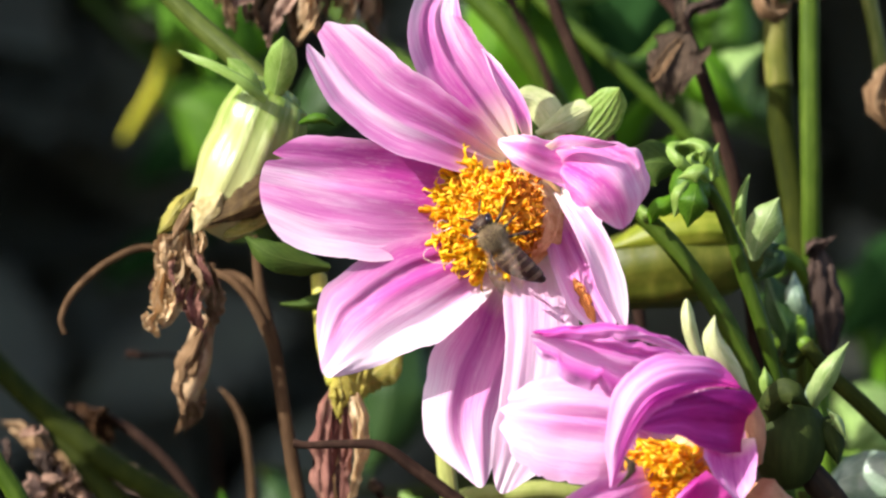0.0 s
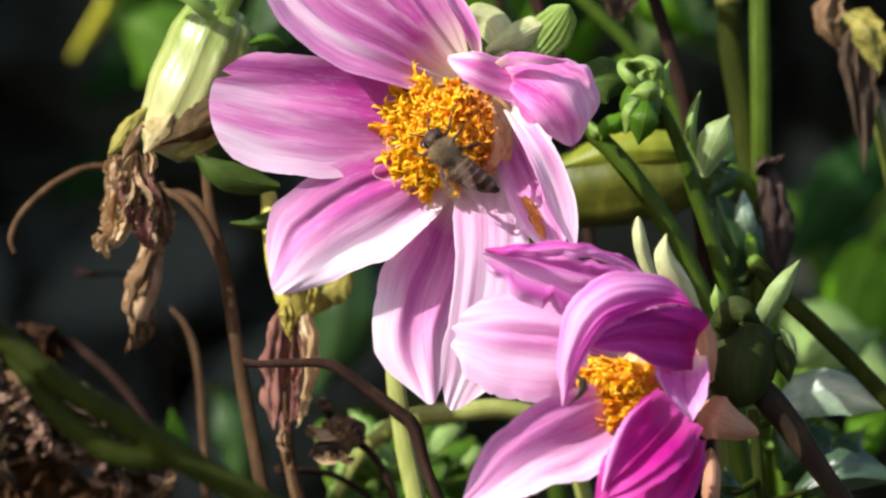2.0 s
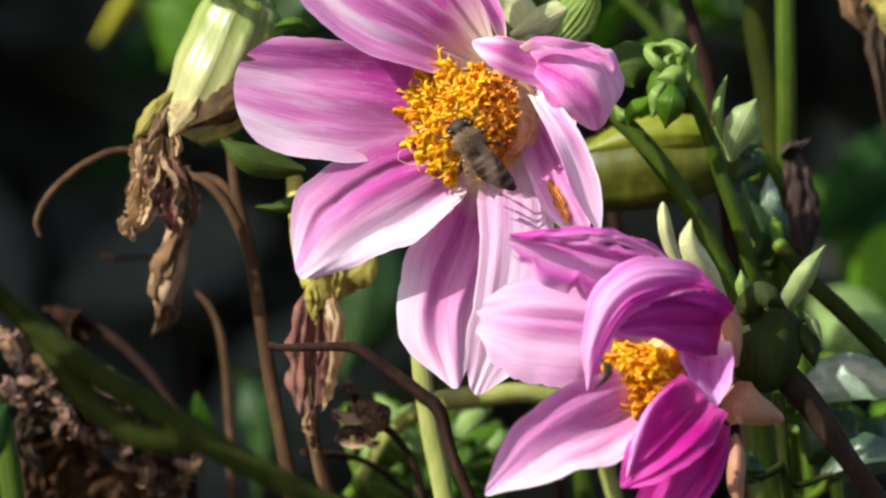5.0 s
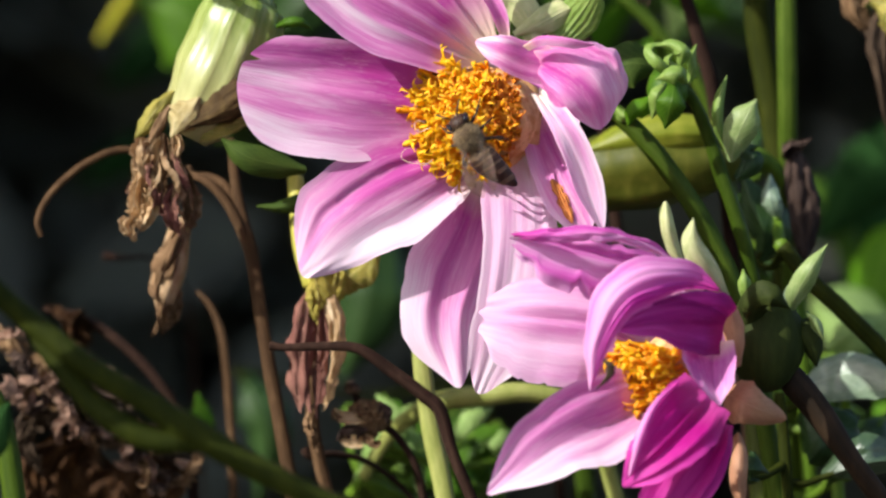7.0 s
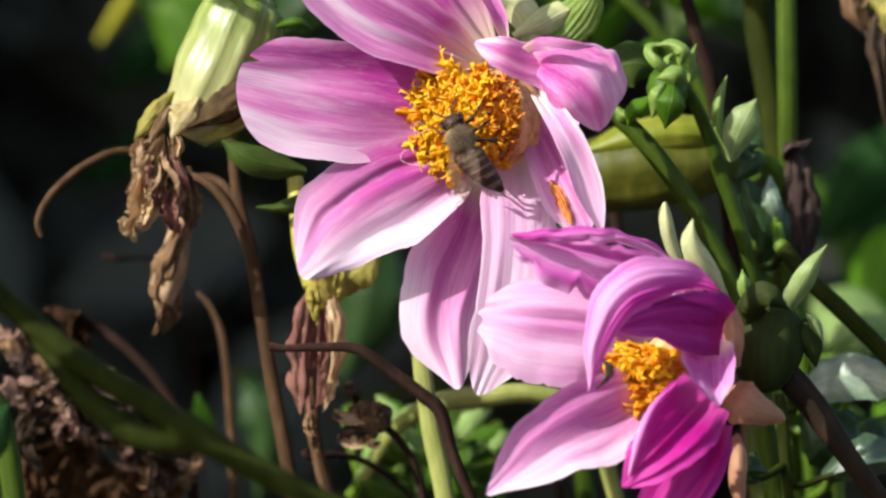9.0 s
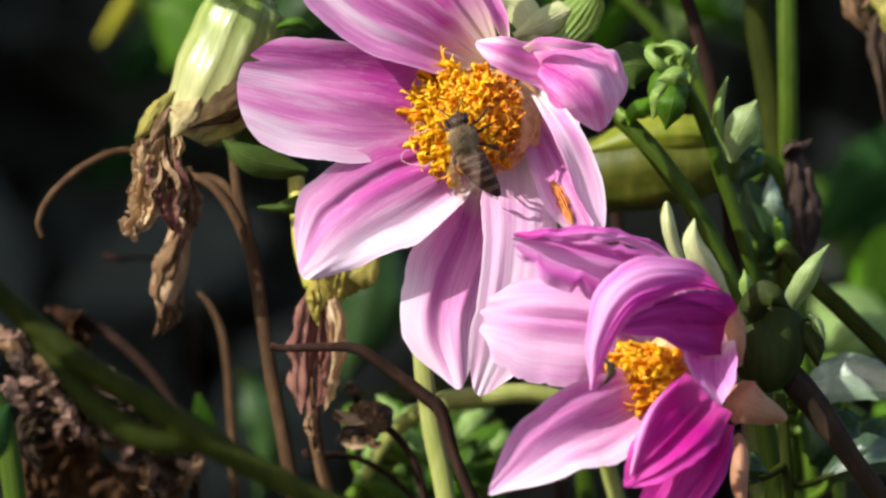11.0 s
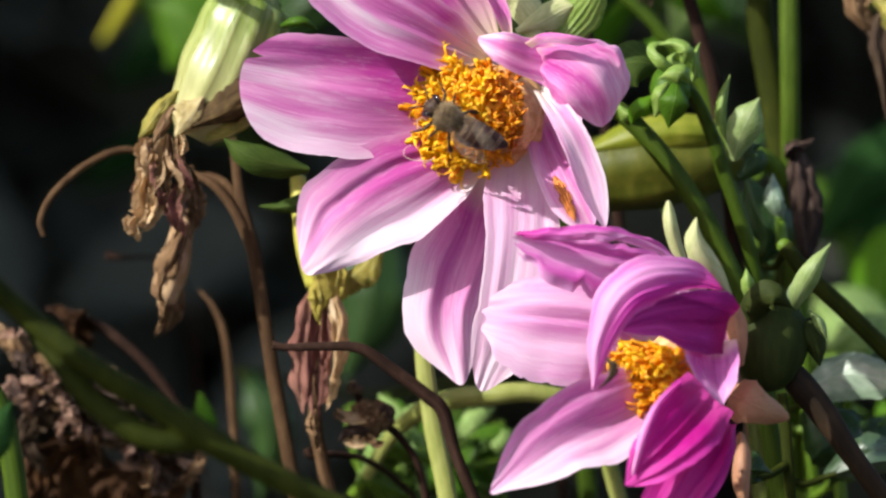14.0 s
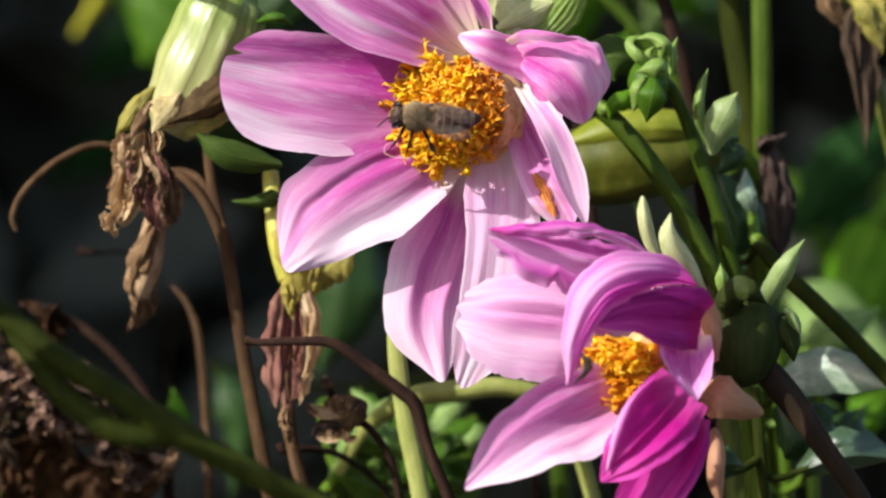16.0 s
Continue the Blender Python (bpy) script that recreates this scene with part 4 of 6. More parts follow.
stalk(dead, [(70, 424, 34), (64, 392, 34), (90, 344, 35), (150, 294, 36), (218, 270, 38), (300, 294, 40)], [5, 6, 7, 7, 7, 7], STEM_BROWN, "tendril", "thin curled brown shoot", rooted=False)
hang = thing("withered_bud", spot(320, 400, 36), "tan withered bud hanging by a dry thread", "flower bud", "spent buds")
stalk(hang, [(330, 300, 40), (334, 350, 38), (322, 410, 36)], [7, 8, 9], STEM_BROWN, rooted=False)
part("body", tube([spot(322, 395, 36), spot(308, 450, 35), spot(294, 505, 35), spot(286, 550, 36)], [18 * GRID, 26 * GRID, 30 * GRID, 14 * GRID], 16, 20, 0.5), DRY_TAN, hang, "shrivelled tan bud")
for axis, w in (([(322, 400, 34), (300, 460, 32), (285, 510, 33), (290, 545, 34)], [12, 26, 28, 22, 8]), ([(292, 520, 35), (288, 550, 34), (276, 580, 35), (266, 604, 36)], [12, 18, 14, 8, 3]),
                ([(306, 520, 37), (308, 550, 37), (296, 575, 37), (282, 600, 38)], [12, 16, 14, 8, 3])):
    part("withered_petal", blade(axis, w, rows=26, cols=16, cup=-2.0, crumple=1.8, ridge=0.2, tip=0.1, torn=0.3, seed=axis[0][1] * 0.07), DRY_BROWN, hang, "curled dry scale")
thin = thing("dead_stalk", spot(410, 880, 46), "thin brown dead stalk", "dead stem", "dead stalks")
stalk(thin, [(346, 520, 72), (372, 552, 71), (392, 610, 70), (403, 720, 70), (410, 880, 70)], [3, 6, 8, 9, 9], STEM_BROWN)
stub = thing("dead_twig", spot(230, 458, 60), "short dark broken twig", "twig", "dead twigs")
stalk(stub, [(180, 458, 90), (215, 462, 92), (255, 460, 110), (300, 474, 150), (330, 540, 200), (344, 700, 230)], [9, 5, 4, 3, 3, 3], STEM_DARK)

# ---- yellow withered bud under the large bloom ----
yellow = thing("withered_bud", spot(560, 520, 26), "yellow-green bud with drooping shrivelled pink petals", "flower bud", "spent buds")
stalk(yellow, [(520, 320, 30), (524, 370, 28), (534, 440, 26), (552, 510, 26)], [15, 17, 20, 20], STEM_LIME, label="yellow-green stem", rooted=False)
for axis, w, mat, cup in (([(530, 420, 24), (545, 470, 23), (562, 510, 23), (560, 556, 24)], [14, 22, 24, 20, 8], LEAF_GOLD, -2.0),
                          ([(552, 496, 23.5), (556, 520, 23), (560, 548, 23.4), (558, 580, 24)], [12, 20, 18, 12, 4], LEAF_GOLD, -1.4),
                          ([(590, 470, 25), (592, 500, 24), (580, 530, 24), (560, 560, 25)], [12, 18, 18, 14, 8], LEAF_GOLD, -1.4),
                          ([(560, 530, 28), (600, 505, 28), (630, 480, 29), (670, 440, 30)], [10, 18, 30, 30, 10], LEAF_YELLOW, -1.5),
                          ([(552, 508, 26), (542, 570, 24), (540, 640, 24), (538, 742, 24)], [10, 22, 26, 26, 14], DRY_PINK, -1.0),
                          ([(570, 508, 24), (586, 570, 23), (588, 640, 23), (570, 734, 24)], [10, 16, 16, 14, 6], DRY_PAPER, -1.0),
                          ([(558, 510, 25), (560, 590, 24.6), (562, 650, 24.6), (552, 752, 24.6)], [10, 18, 20, 18, 8], DRY_PINK, -1.0),
                          ([(548, 720, 26), (550, 750, 26), (556, 776, 27), (552, 806, 28)], [8, 11, 12, 9, 4], DRY_BROWN, -0.8)):
    part("bract" if mat in (LEAF_YELLOW, LEAF_GOLD) else "withered_petal", blade(axis, w, rows=28, cols=14, cup=cup, ridge=0.25 if mat is not LEAF_YELLOW else 0.1, ridges=3, crumple=1.3 if mat in (DRY_PINK, DRY_PAPER, DRY_BROWN) else 0.8, torn=0.45, tip=0.1, notch=0.08, lobes=2.5, twist=(0, 40 if axis[0][0] % 4 else -40), seed=axis[0][1] * 0.05 + axis[0][0]), mat, yellow)
stalk(yellow, [(548, 520, 29), (550, 640, 30), (550, 750, 30), (562, 820, 30), (578, 890, 31)], [12, 12, 13, 13, 14], STEM_BROWN, label="dry brown stem")
for label, axis, w in (("oval green leaf", [(540, 306, 20), (480, 296, 18), (430, 280, 17), (388, 250, 18)], [8, 24, 28, 22, 6]),
                       ("small green leaf", [(545, 366, 24), (520, 366, 23), (486, 372, 23), (450, 370, 24)], [8, 18, 14, 8, 5])):
    part("leaf", blade(axis, w, rows=22, cols=12, cup=-1.2, tip=0.15, seed=axis[0][1]), LEAF_SHADE, yellow, label)

# ---- bent dark twig, seed head and stems under the blooms ----
twig = thing("dead_twig", spot(800, 800, 30), "bent blackish dead twig", "twig", "dead twigs")
stalk(twig, [(474, 616, 17), (500, 620, 17), (560, 618, 16), (630, 622, 15), (690, 662, 15), (744, 702, 15), (776, 732, 15), (798, 806, 15), (832, 890, 15)], [8, 7, 8, 10, 12, 12, 13, 11, 11], STEM_DARK)
pod = thing("seed_head", spot(640, 740, 32), "dry dark brown seed head with curled scales", "seed head")
bm = bmesh.new()
orb(bm, spot(648, 746, 32), [Vector((0.0033, 0, 0)), Vector((0, 0.0030, 0)), UP * 0.0026], 36, 24, 0.35, 3)
part("core", bm, DRY_BROWN, pod, "lumpy dark brown seed mass")
rnd = random.Random(43)
for k in range(46):
    rise, a = 1 - 0.9 * k / 46, k * 2.39996
    ring = math.sqrt(1 - rise * rise)
    place = spot(648 + 36 * ring * math.cos(a), 742 + 27 * ring * math.sin(a), 32 - 2.8 * rise)
    part("seed", orb(bmesh.new(), place, [Vector((rnd.uniform(0.0004, 0.0008), 0, 0)), Vector((0, rnd.uniform(0.0004, 0.0009), 0)), UP * rnd.uniform(0.0003, 0.0007)], 9, 6, 0.7, k), DRY_BROWN, pod)
stalk(pod, [(668, 752, 33), (700, 778, 33), (730, 824, 33), (748, 894, 34)], [8, 7, 7, 8], STEM_DARK)
for axis, w, cup, facing, mat in (
        ([(640, 752, 29), (616, 752, 27.6), (596, 744, 27.4), (588, 728, 28.4)], [12, 16, 14, 10, 5], 0.9, (-0.2, -0.6, 0.8), DRY_PAPER),
        ([(600, 754, 27.8), (590, 746, 27.0), (584, 738, 27.2), (586, 728, 28.0)], [7, 10, 10, 7, 3], -0.6, (-0.5, -0.8, 0.0), DRY_BROWN),
        ([(648, 764, 28.6), (626, 764, 27.6), (604, 766, 27.2), (590, 786, 27.6)], [8, 14, 15, 10, 4], -1.2, (-0.3, -0.8, 0.4), DRY_DARK),
        ([(640, 790, 29), (624, 790, 28.2), (610, 784, 28.4), (598, 774, 29.4)], [8, 13, 14, 11, 4], 0.9, (-0.3, -0.8, 0.5), DRY_PAPER),
        ([(640, 776, 29), (652, 790, 28.4), (662, 794, 28.6), (672, 786, 29.4)], [6, 9, 9, 7, 3], 0.7, (0.0, -0.8, 0.5), DRY_BROWN),
        ([(664, 736, 29.6), (678, 728, 29.2), (686, 738, 29.2), (684, 758, 30)], [8, 11, 12, 10, 5], -0.5, (0.4, -0.8, 0.3), DRY_DARK),
        ([(636, 694, 31), (622, 690, 30.2), (610, 684, 30.4), (606, 698, 31)], [9, 12, 10, 7, 4], -0.8, (-0.3, -0.8, 0.4), DRY_UMBER)):
    part("scale", blade(axis, w, rows=20, cols=14, cup=cup, face=facing, crumple=0.12, tip=0.3, torn=0.2, seed=axis[0][0] + axis[0][1]), mat, pod, "curled dry scale")
part("scale", orb(bmesh.new(), spot(622, 694, 31), [Vector((0.0012, 0, 0)), Vector((0, 0.0010, 0)), UP * 0.0009], 14, 10, 0.5, 616), DRY_UMBER, pod, "curled knob")
part("side_stem", tube([spot(624, 698, 31), spot(630, 714, 31.5), spot(642, 732, 32)], [0.0005, 0.0006, 0.0006], 8, 8), STEM_DARK, pod)
fallen = thing("dead_twig", spot(600, 808, 50), "thin greyish brown broken twig", "twig", "dead twigs")
stalk(fallen, [(536, 798, 44), (546, 812, 44), (590, 808, 46), (650, 824, 50), (720, 880, 56), (760, 960, 60)], [10, 7, 6, 6, 5, 5], STEM_DARK)

# ---- stems crossing at the near left ----
near = thing("dahlia_plant", spot(330, 780, -46), "thick forked green dahlia stalks leaning across the bed", "plant", "dahlia plants")
# The stalks' shade comes mostly from their dark stem colour.
stalk(near, [(-90, 438, -82), (0, 530, -84), (77, 594, -85), (151, 652, -86), (253, 714, -86), (330, 764, -86), (459, 838, -86), (640, 926, -86), (1000, 1110, -84), (1200, 1300, -80)], [19, 19, 19, 20, 21, 25, 21, 20, 20, 20], STEM_SHADED, ribs=4)
stalk(near, [(40, 560, -82), (90, 634, -84), (150, 708, -85), (205, 752, -86), (270, 784, -86), (350, 792, -86)], [12, 17, 20, 22, 21, 14], STEM_SHADED, "side_stem", rooted=False)
part("leaf", blade([(366, 780, -84), (356, 752, -85), (350, 724, -85), (346, 700, -84)], [12, 18, 15, 10, 3], rows=16, cols=8, cup=-0.5, tip=0.1, seed=3.3), LEAF_BRIGHT, near, "small bright green shoot")
stalk(near, [(-60, 640, -30), (-10, 720, -30), (10, 800, -30), (24, 900, -30)], [16, 18, 20, 20], STEM_SHADY)
part("leaf", blade([(-60, 840, -58), (-36, 800, -60), (-10, 760, -61), (14, 716, -60)], [12, 30, 34, 22, 6], rows=18, cols=10, cup=-0.8, tip=0.15, seed=3.6), LEAF_DIM, near, "dark green leaf")

# Leaves added out of view on the left to shade the lower-left corner.
for k, (u, v, d) in enumerate(((-86, 396, -93), (-92, 384, -99), (-82, 400, -112), (-90, 320, -120), (-120, 460, -108), (-85, 250, -130), (-150, 370, -126), (-160, 520, -104), (-80, 470, 6), (-110, 540, 2), (-150, 420, 12), (-90, 620, -10))):
    part("leaf", blade([(u - 190, v - 60, d + 4), (u - 120, v - 20, d), (u - 60, v + 10, d), (u, v + 40, d + 6)], [16, 70, 84, 60, 12], rows=18, cols=10, cup=-1.5, ruffle=1.0, tip=0.15, twist=(30, 40), seed=k + 33), LEAF, near, "green leaf")
    part("leaf_stalk", tube([spot(u - 180, v - 56, d + 4), spot(u - 230, v + 40, d + 8), spot(u - 190, v + 400, d + 14)], [0.0010, 0.0011, 0.0012], 8, 14), STEM_SHADED, near)
# One more unseen leaf, added to shade the top of the near stalk.
for k, (axis, w) in enumerate((([(-450, 60, -103), (-380, 120, -104), (-310, 180, -105), (-240, 240, -106)], [20, 80, 90, 70, 20]),)):
    part("leaf", blade(axis, w, rows=18, cols=10, cup=-1.5, ruffle=1.0, tip=0.15, face=(-0.5, -0.7, 0.5), seed=k + 47), LEAF, near, "green leaf")
    part("leaf_stalk", tube([spot(*axis[0]), spot(axis[0][0] + 40, axis[0][1] + 200, -90), spot(-330, 700, -58)], [0.0010, 0.0011, 0.0012], 8, 14), STEM_SHADED, near)
# Unseen stalk for the added shading leaves.
stalk(near, [(-320, 380, -60), (-330, 700, -56), (-360, 1100, -50)], [20, 20, 20], STEM_SHADED)

# ---- withered leaf heap at the lower left ----
heap = thing("withered_leaf", spot(150, 760, 62), "crumpled brown and tan withered dahlia leaves", "dead leaf", "withered leaves")
stalk(heap, [(160, 740, 66), (170, 820, 68), (190, 900, 70)], [9, 10, 11], STEM_BROWN)
stalk(heap, [(76, 552, 76), (140, 566, 74), (220, 620, 72), (290, 700, 71), (330, 790, 70), (340, 900, 70)], [5, 8, 10, 10, 10, 11], STEM_DARK, "leaf_stalk")
for k, (axis, w, mat, cr) in enumerate((
        ([(160, 760, 30), (110, 720, 28), (60, 660, 28), (10, 570, 30)], [14, 30, 26, 22, 14], DRY_BROWN, 3.0),
        ([(150, 770, 28), (130, 700, 24), (110, 650, 24), (70, 610, 26)], [12, 26, 34, 22, 8], DRY_UMBER, 3.2),
        ([(170, 780, 30), (200, 740, 27), (210, 690, 27), (150, 650, 28)], [12, 30, 30, 24, 8], DRY_UMBER, 3.2),
        ([(170, 790, 30), (240, 780, 27), (300, 810, 27), (360, 850, 29)], [14, 26, 30, 24, 8], DRY_UMBER, 2.6),
        ([(160, 790, 36), (150, 840, 34), (170, 900, 33), (150, 980, 33)], [30, 90, 120, 110, 40], DRY_AMBER, 3.4),
        ([(130, 780, 32), (70, 830, 30), (50, 880, 30), (40, 960, 31)], [16, 36, 40, 36, 12], DRY_AMBER, 2.6),
        ([(120, 760, 30), (60, 740, 27), (40, 790, 27), (70, 860, 28)], [10, 24, 24, 20, 8], DRY_UMBER, 2.6),
        ([(230, 760, 34), (300, 830, 33), (260, 880, 33), (330, 940, 34)], [20, 40, 50, 40, 16], DRY_AMBER, 2.4),
        ([(160, 600, 40), (140, 580, 38), (110, 560, 38), (76, 548, 40)], [18, 24, 20, 10, 5], DRY_AMBER, 2.4),
        ([(150, 620, 40), (130, 596, 38), (128, 576, 38), (150, 556, 39)], [16, 24, 24, 16, 6], DRY_AMBER, 2.4),
        ([(60, 700, 40), (30, 640, 40), (0, 600, 41), (-50, 580, 42)], [10, 16, 18, 16, 8], DRY_TAN, 2.2))):
    axis = [(u, v, d + 34) for u, v, d in axis]
    part("curled_leaflet", blade(axis, w, rows=36, cols=20, cup=-0.8, ridge=0.2, ridges=4, crumple=cr, tip=0.1, notch=0.12, lobes=4, torn=0.5, seed=k * 1.7 + 50), mat, heap)

rnd = random.Random(61)
for k in range(70):
    f = rnd.random()
    u, v = -20 + 350 * f + rnd.uniform(-34, 34), 628 + 212 * f + rnd.uniform(-44, 50)
    a, far_off, long = rnd.uniform(0, 6.28), 52 + rnd.uniform(-6, 8), rnd.uniform(15, 36)
    du, dv = long * math.cos(a), long * math.sin(a)
    axis = [(u - du, v - dv, far_off + 3), (u - du * 0.3 + dv * 0.3, v - dv * 0.3, far_off - 2), (u + du * 0.4, v + dv * 0.5, far_off - 2), (u + du, v + dv * 0.7, far_off + 2)]
    part("leaf_fragment", blade(axis, [4, 10, 12, 9, 4], rows=14, cols=8, face=(-0.4, -0.7, 0.4), cup=rnd.uniform(-1.2, 1.2), crumple=1.2, tip=0.1, torn=0.4, seed=k * 2.3 + 7), (DRY_ROSE, DRY_BROWN, DRY_DARK)[rnd.choice((0, 0, 1, 2, 2))], heap)

# ---- bud cluster and stems on the sunny side ----
shoot = thing("dahlia_shoot", spot(1290, 380, 20), "green dahlia shoot with a leafy young bud", "plant shoot")
stalk(shoot, [(1196, 150, 16), (1220, 175, 18), (1250, 240, 20), (1276, 320, 21), (1310, 420, 22), (1336, 540, 24), (1350, 700, 26)], [8, 11, 13, 14, 14, 14, 15], STEM_SHADY)
bm = bmesh.new()
orb(bm, spot(1178, 160, 16), [Vector((0.0032, 0, 0)), Vector((0, 0.0030, 0)), UP * 0.0036], 18, 12, 0.1, 2)
part("bud", bm, LEAF, shoot, "round green flower bud")
for k, (axis, w, mat, tw) in enumerate((
        ([(1190, 130, 12), (1165, 112, 10), (1150, 92, 11), (1165, 78, 13)], [8, 13, 12, 9, 4], BRACT, 20),
        ([(1200, 120, 12), (1205, 96, 10), (1185, 82, 11), (1156, 84, 12)], [8, 14, 13, 10, 4], BRACT, 0),
        ([(1214, 150, 11), (1200, 134, 9), (1176, 136, 9), (1156, 144, 11)], [8, 16, 18, 14, 4], BRACT, 10),
        ([(1190, 150, 10), (1186, 180, 8), (1180, 206, 9), (1174, 232, 11)], [12, 24, 28, 22, 6], LEAF, 0),
        ([(1176, 150, 12), (1160, 170, 10), (1156, 196, 11), (1150, 214, 12)], [8, 13, 14, 11, 4], BRACT, 0),
        ([(1150, 176, 14), (1136, 190, 13), (1116, 204, 13), (1108, 226, 14)], [10, 18, 18, 14, 5], LEAF_BRIGHT, 0),
        ([(1120, 206, 15), (1100, 206, 15), (1090, 196, 16), (1084, 186, 17)], [8, 13, 12, 9, 4], BRACT, 0),
        ([(1216, 150, 14), (1222, 126, 13), (1222, 104, 13), (1230, 80, 14)], [6, 8, 9, 8, 3], BRACT, 0),
        ([(1230, 140, 16), (1200, 128, 14), (1180, 110, 15), (1190, 96, 16)], [6, 10, 9, 7, 3], BRACT, 0),
        ([(1166, 134, 20), (1132, 116, 18), (1096, 120, 18), (1056, 148, 20)], [8, 34, 44, 40, 8], LEAF_SHADE, 10),
        ([(1290, 290, 18), (1300, 250, 16), (1316, 215, 15), (1336, 178, 16)], [10, 26, 32, 28, 6], PALE_BRACT, 0),
        ([(1280, 270, 18), (1268, 220, 16), (1270, 180, 16), (1284, 136, 17)], [6, 10, 11, 9, 3], BRACT, 0),
        ([(1300, 320, 22), (1330, 290, 22), (1320, 270, 23), (1340, 260, 24)], [8, 20, 18, 12, 4], LEAF_DARK, 0))):
    part("bract" if k < 9 else "leaf", blade(axis, w, rows=20, cols=12, cup=-1.1, tip=0.15, twist=(tw, tw), seed=k + 70), mat, shoot)
lying = thing("spent_bud", spot(1180, 300, 46), "yellow-green dahlia bud lying sideways", "flower bud", "spent buds")
# Body coloured as the shaded half, bract above as the lit half.
part("body", tube([spot(1310, 285, 48), spot(1240, 290, 46), spot(1150, 300, 45), spot(1060, 312, 46), spot(1010, 318, 48)], [40 * GRID, 66 * GRID, 74 * GRID, 72 * GRID, 50 * GRID], 24, 24, 0.12, 7), BUD_SHADED, lying)
part("bract", blade([(1300, 250, 42), (1220, 240, 39), (1130, 248, 39), (1030, 272, 41)], [20, 34, 38, 34, 14], [20, 34, 38, 36, 14], rows=26, cols=16, cup=-2.2, ridge=0.1, tip=0.12, seed=2.5), BUD_LIT, lying, "yellow-green bract")
stalk(lying, [(1300, 286, 48), (1350, 290, 52), (1392, 360, 56), (1410, 560, 60)], [24, 18, 16, 16], STEM_GREEN)

# ---- tall stems behind ----
back = thing("dahlia_plant", spot(1384, 500, 70), "tall dahlia plant with olive and green stalks", "plant", "dahlia plants")
back_lines = []
for label, mat, pts, radii in (
        ("tall green stem slanting behind the bloom", STEM_SHADY, [(700, -320, 92), (776, -200, 92), (860, -110, 90), (920, -20, 90), (950, 60, 92), (990, 400, 96)], [26, 26, 26, 24, 22, 20]),
        ("thin green stem slanting across", STEM_SHADY, [(820, -300, 104), (896, -185, 104), (1036, -60, 100), (1176, 76, 98), (1260, 220, 98), (1330, 560, 98)], [14, 14, 14, 13, 13, 13]),
        # Shaded lower length in dark colour; its lit upper length is built below.
        ("stout olive dahlia stem painted dark as in shade", STEM_SHADED, [(1334, -24, 66), (1340, 60, 67), (1374, 290, 68), (1384, 500, 70)], [26, 27, 25, 24]),
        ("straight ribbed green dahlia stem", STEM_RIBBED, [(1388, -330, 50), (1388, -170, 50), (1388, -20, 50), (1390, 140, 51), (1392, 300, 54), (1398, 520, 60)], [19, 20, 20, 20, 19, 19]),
        ("dark green stem leaning away", STEM_SHADED, [(1380, 440, 24), (1430, 500, 24), (1490, 556, 24), (1568, 634, 26), (1680, 760, 28)], [15, 16, 17, 17, 17]),
        ("green stem low in the bed", STEM_DRAB, [(1330, 690, 40), (1336, 760, 40), (1342, 840, 40), (1348, 920, 40)], [22, 24, 24, 24]),
        ("thin green stem low in the bed", STEM_GREEN, [(1470, 760, 60), (1476, 820, 60), (1482, 900, 60)], [12, 13, 13]),
        ("dark thin green stem", STEM_SHADED, [(1376, 700, 20), (1384, 780, 20), (1392, 900, 20)], [10, 11, 11])):
    stalk(back, pts, radii, mat, label=label, ribs=4)
    back_lines += glide([spot(*p) for p in pts], 40)
side_way = [(1720, -200, 300), (1712, 60, 300), (1708, 320, 300), (1720, 700, 300)]
stalk(back, side_way, [12, 13, 13, 14], STEM_GREEN, label="slender green stem")
side_lines = glide([spot(*p) for p in side_way], 40)
# Lighter copy for the sunlit top of the stout olive stem.
stalk(back, [(1330, -330, 66), (1330, -170, 66), (1330, -80, 66), (1334, -16, 66)], [24, 26, 27, 27], STEM_JOINT, "upper_stem", "olive upper stem with a dry tan joint, coloured as sunlit", rooted=False, ribs=4)
hidden = thing("dahlia_plant", spot(784, 882, 36), "low dahlia plant with pale yellow-green stems and fresh leaves", "plant", "dahlia plants")
hidden_lines = []
for label, mat, pts, radii in (
        ("pale yellow-green stem", STEM_PALE, [(800, 300, 24), (760, 460, 22), (742, 600, 20), (756, 740, 20), (784, 882, 20)], [14, 16, 18, 19, 19]),
        ("light green stem bent over sideways", STEM_PALE, [(640, 850, 60), (690, 770, 56), (770, 718, 46), (860, 704, 42), (950, 702, 42), (1040, 740, 44), (1080, 860, 46)], [12, 15, 19, 19, 17, 16, 16]),
        ("green stem", STEM_SHADED, [(900, 60, 236), (880, 300, 236), (860, 600, 236), (850, 900, 236)], [12, 12, 13, 13])):
    stalk(hidden, pts, radii, mat, label=label, ribs=4)
    hidden_lines += glide([spot(*p) for p in pts], 40)
far = thing("dahlia_plant", spot(-300, 600, 280), "leafy dahlia plant with yellowing leaves, further back", "plant", "dahlia plants")
pts = [(440, -400, 270), (330, -330, 275), (0, -340, 280), (-240, 0, 280), (-300, 600, 280)]
stalk(far, pts, [12, 12, 13, 14, 15], STEM_GREEN)
far_lines = glide([spot(*p) for p in pts], 40)
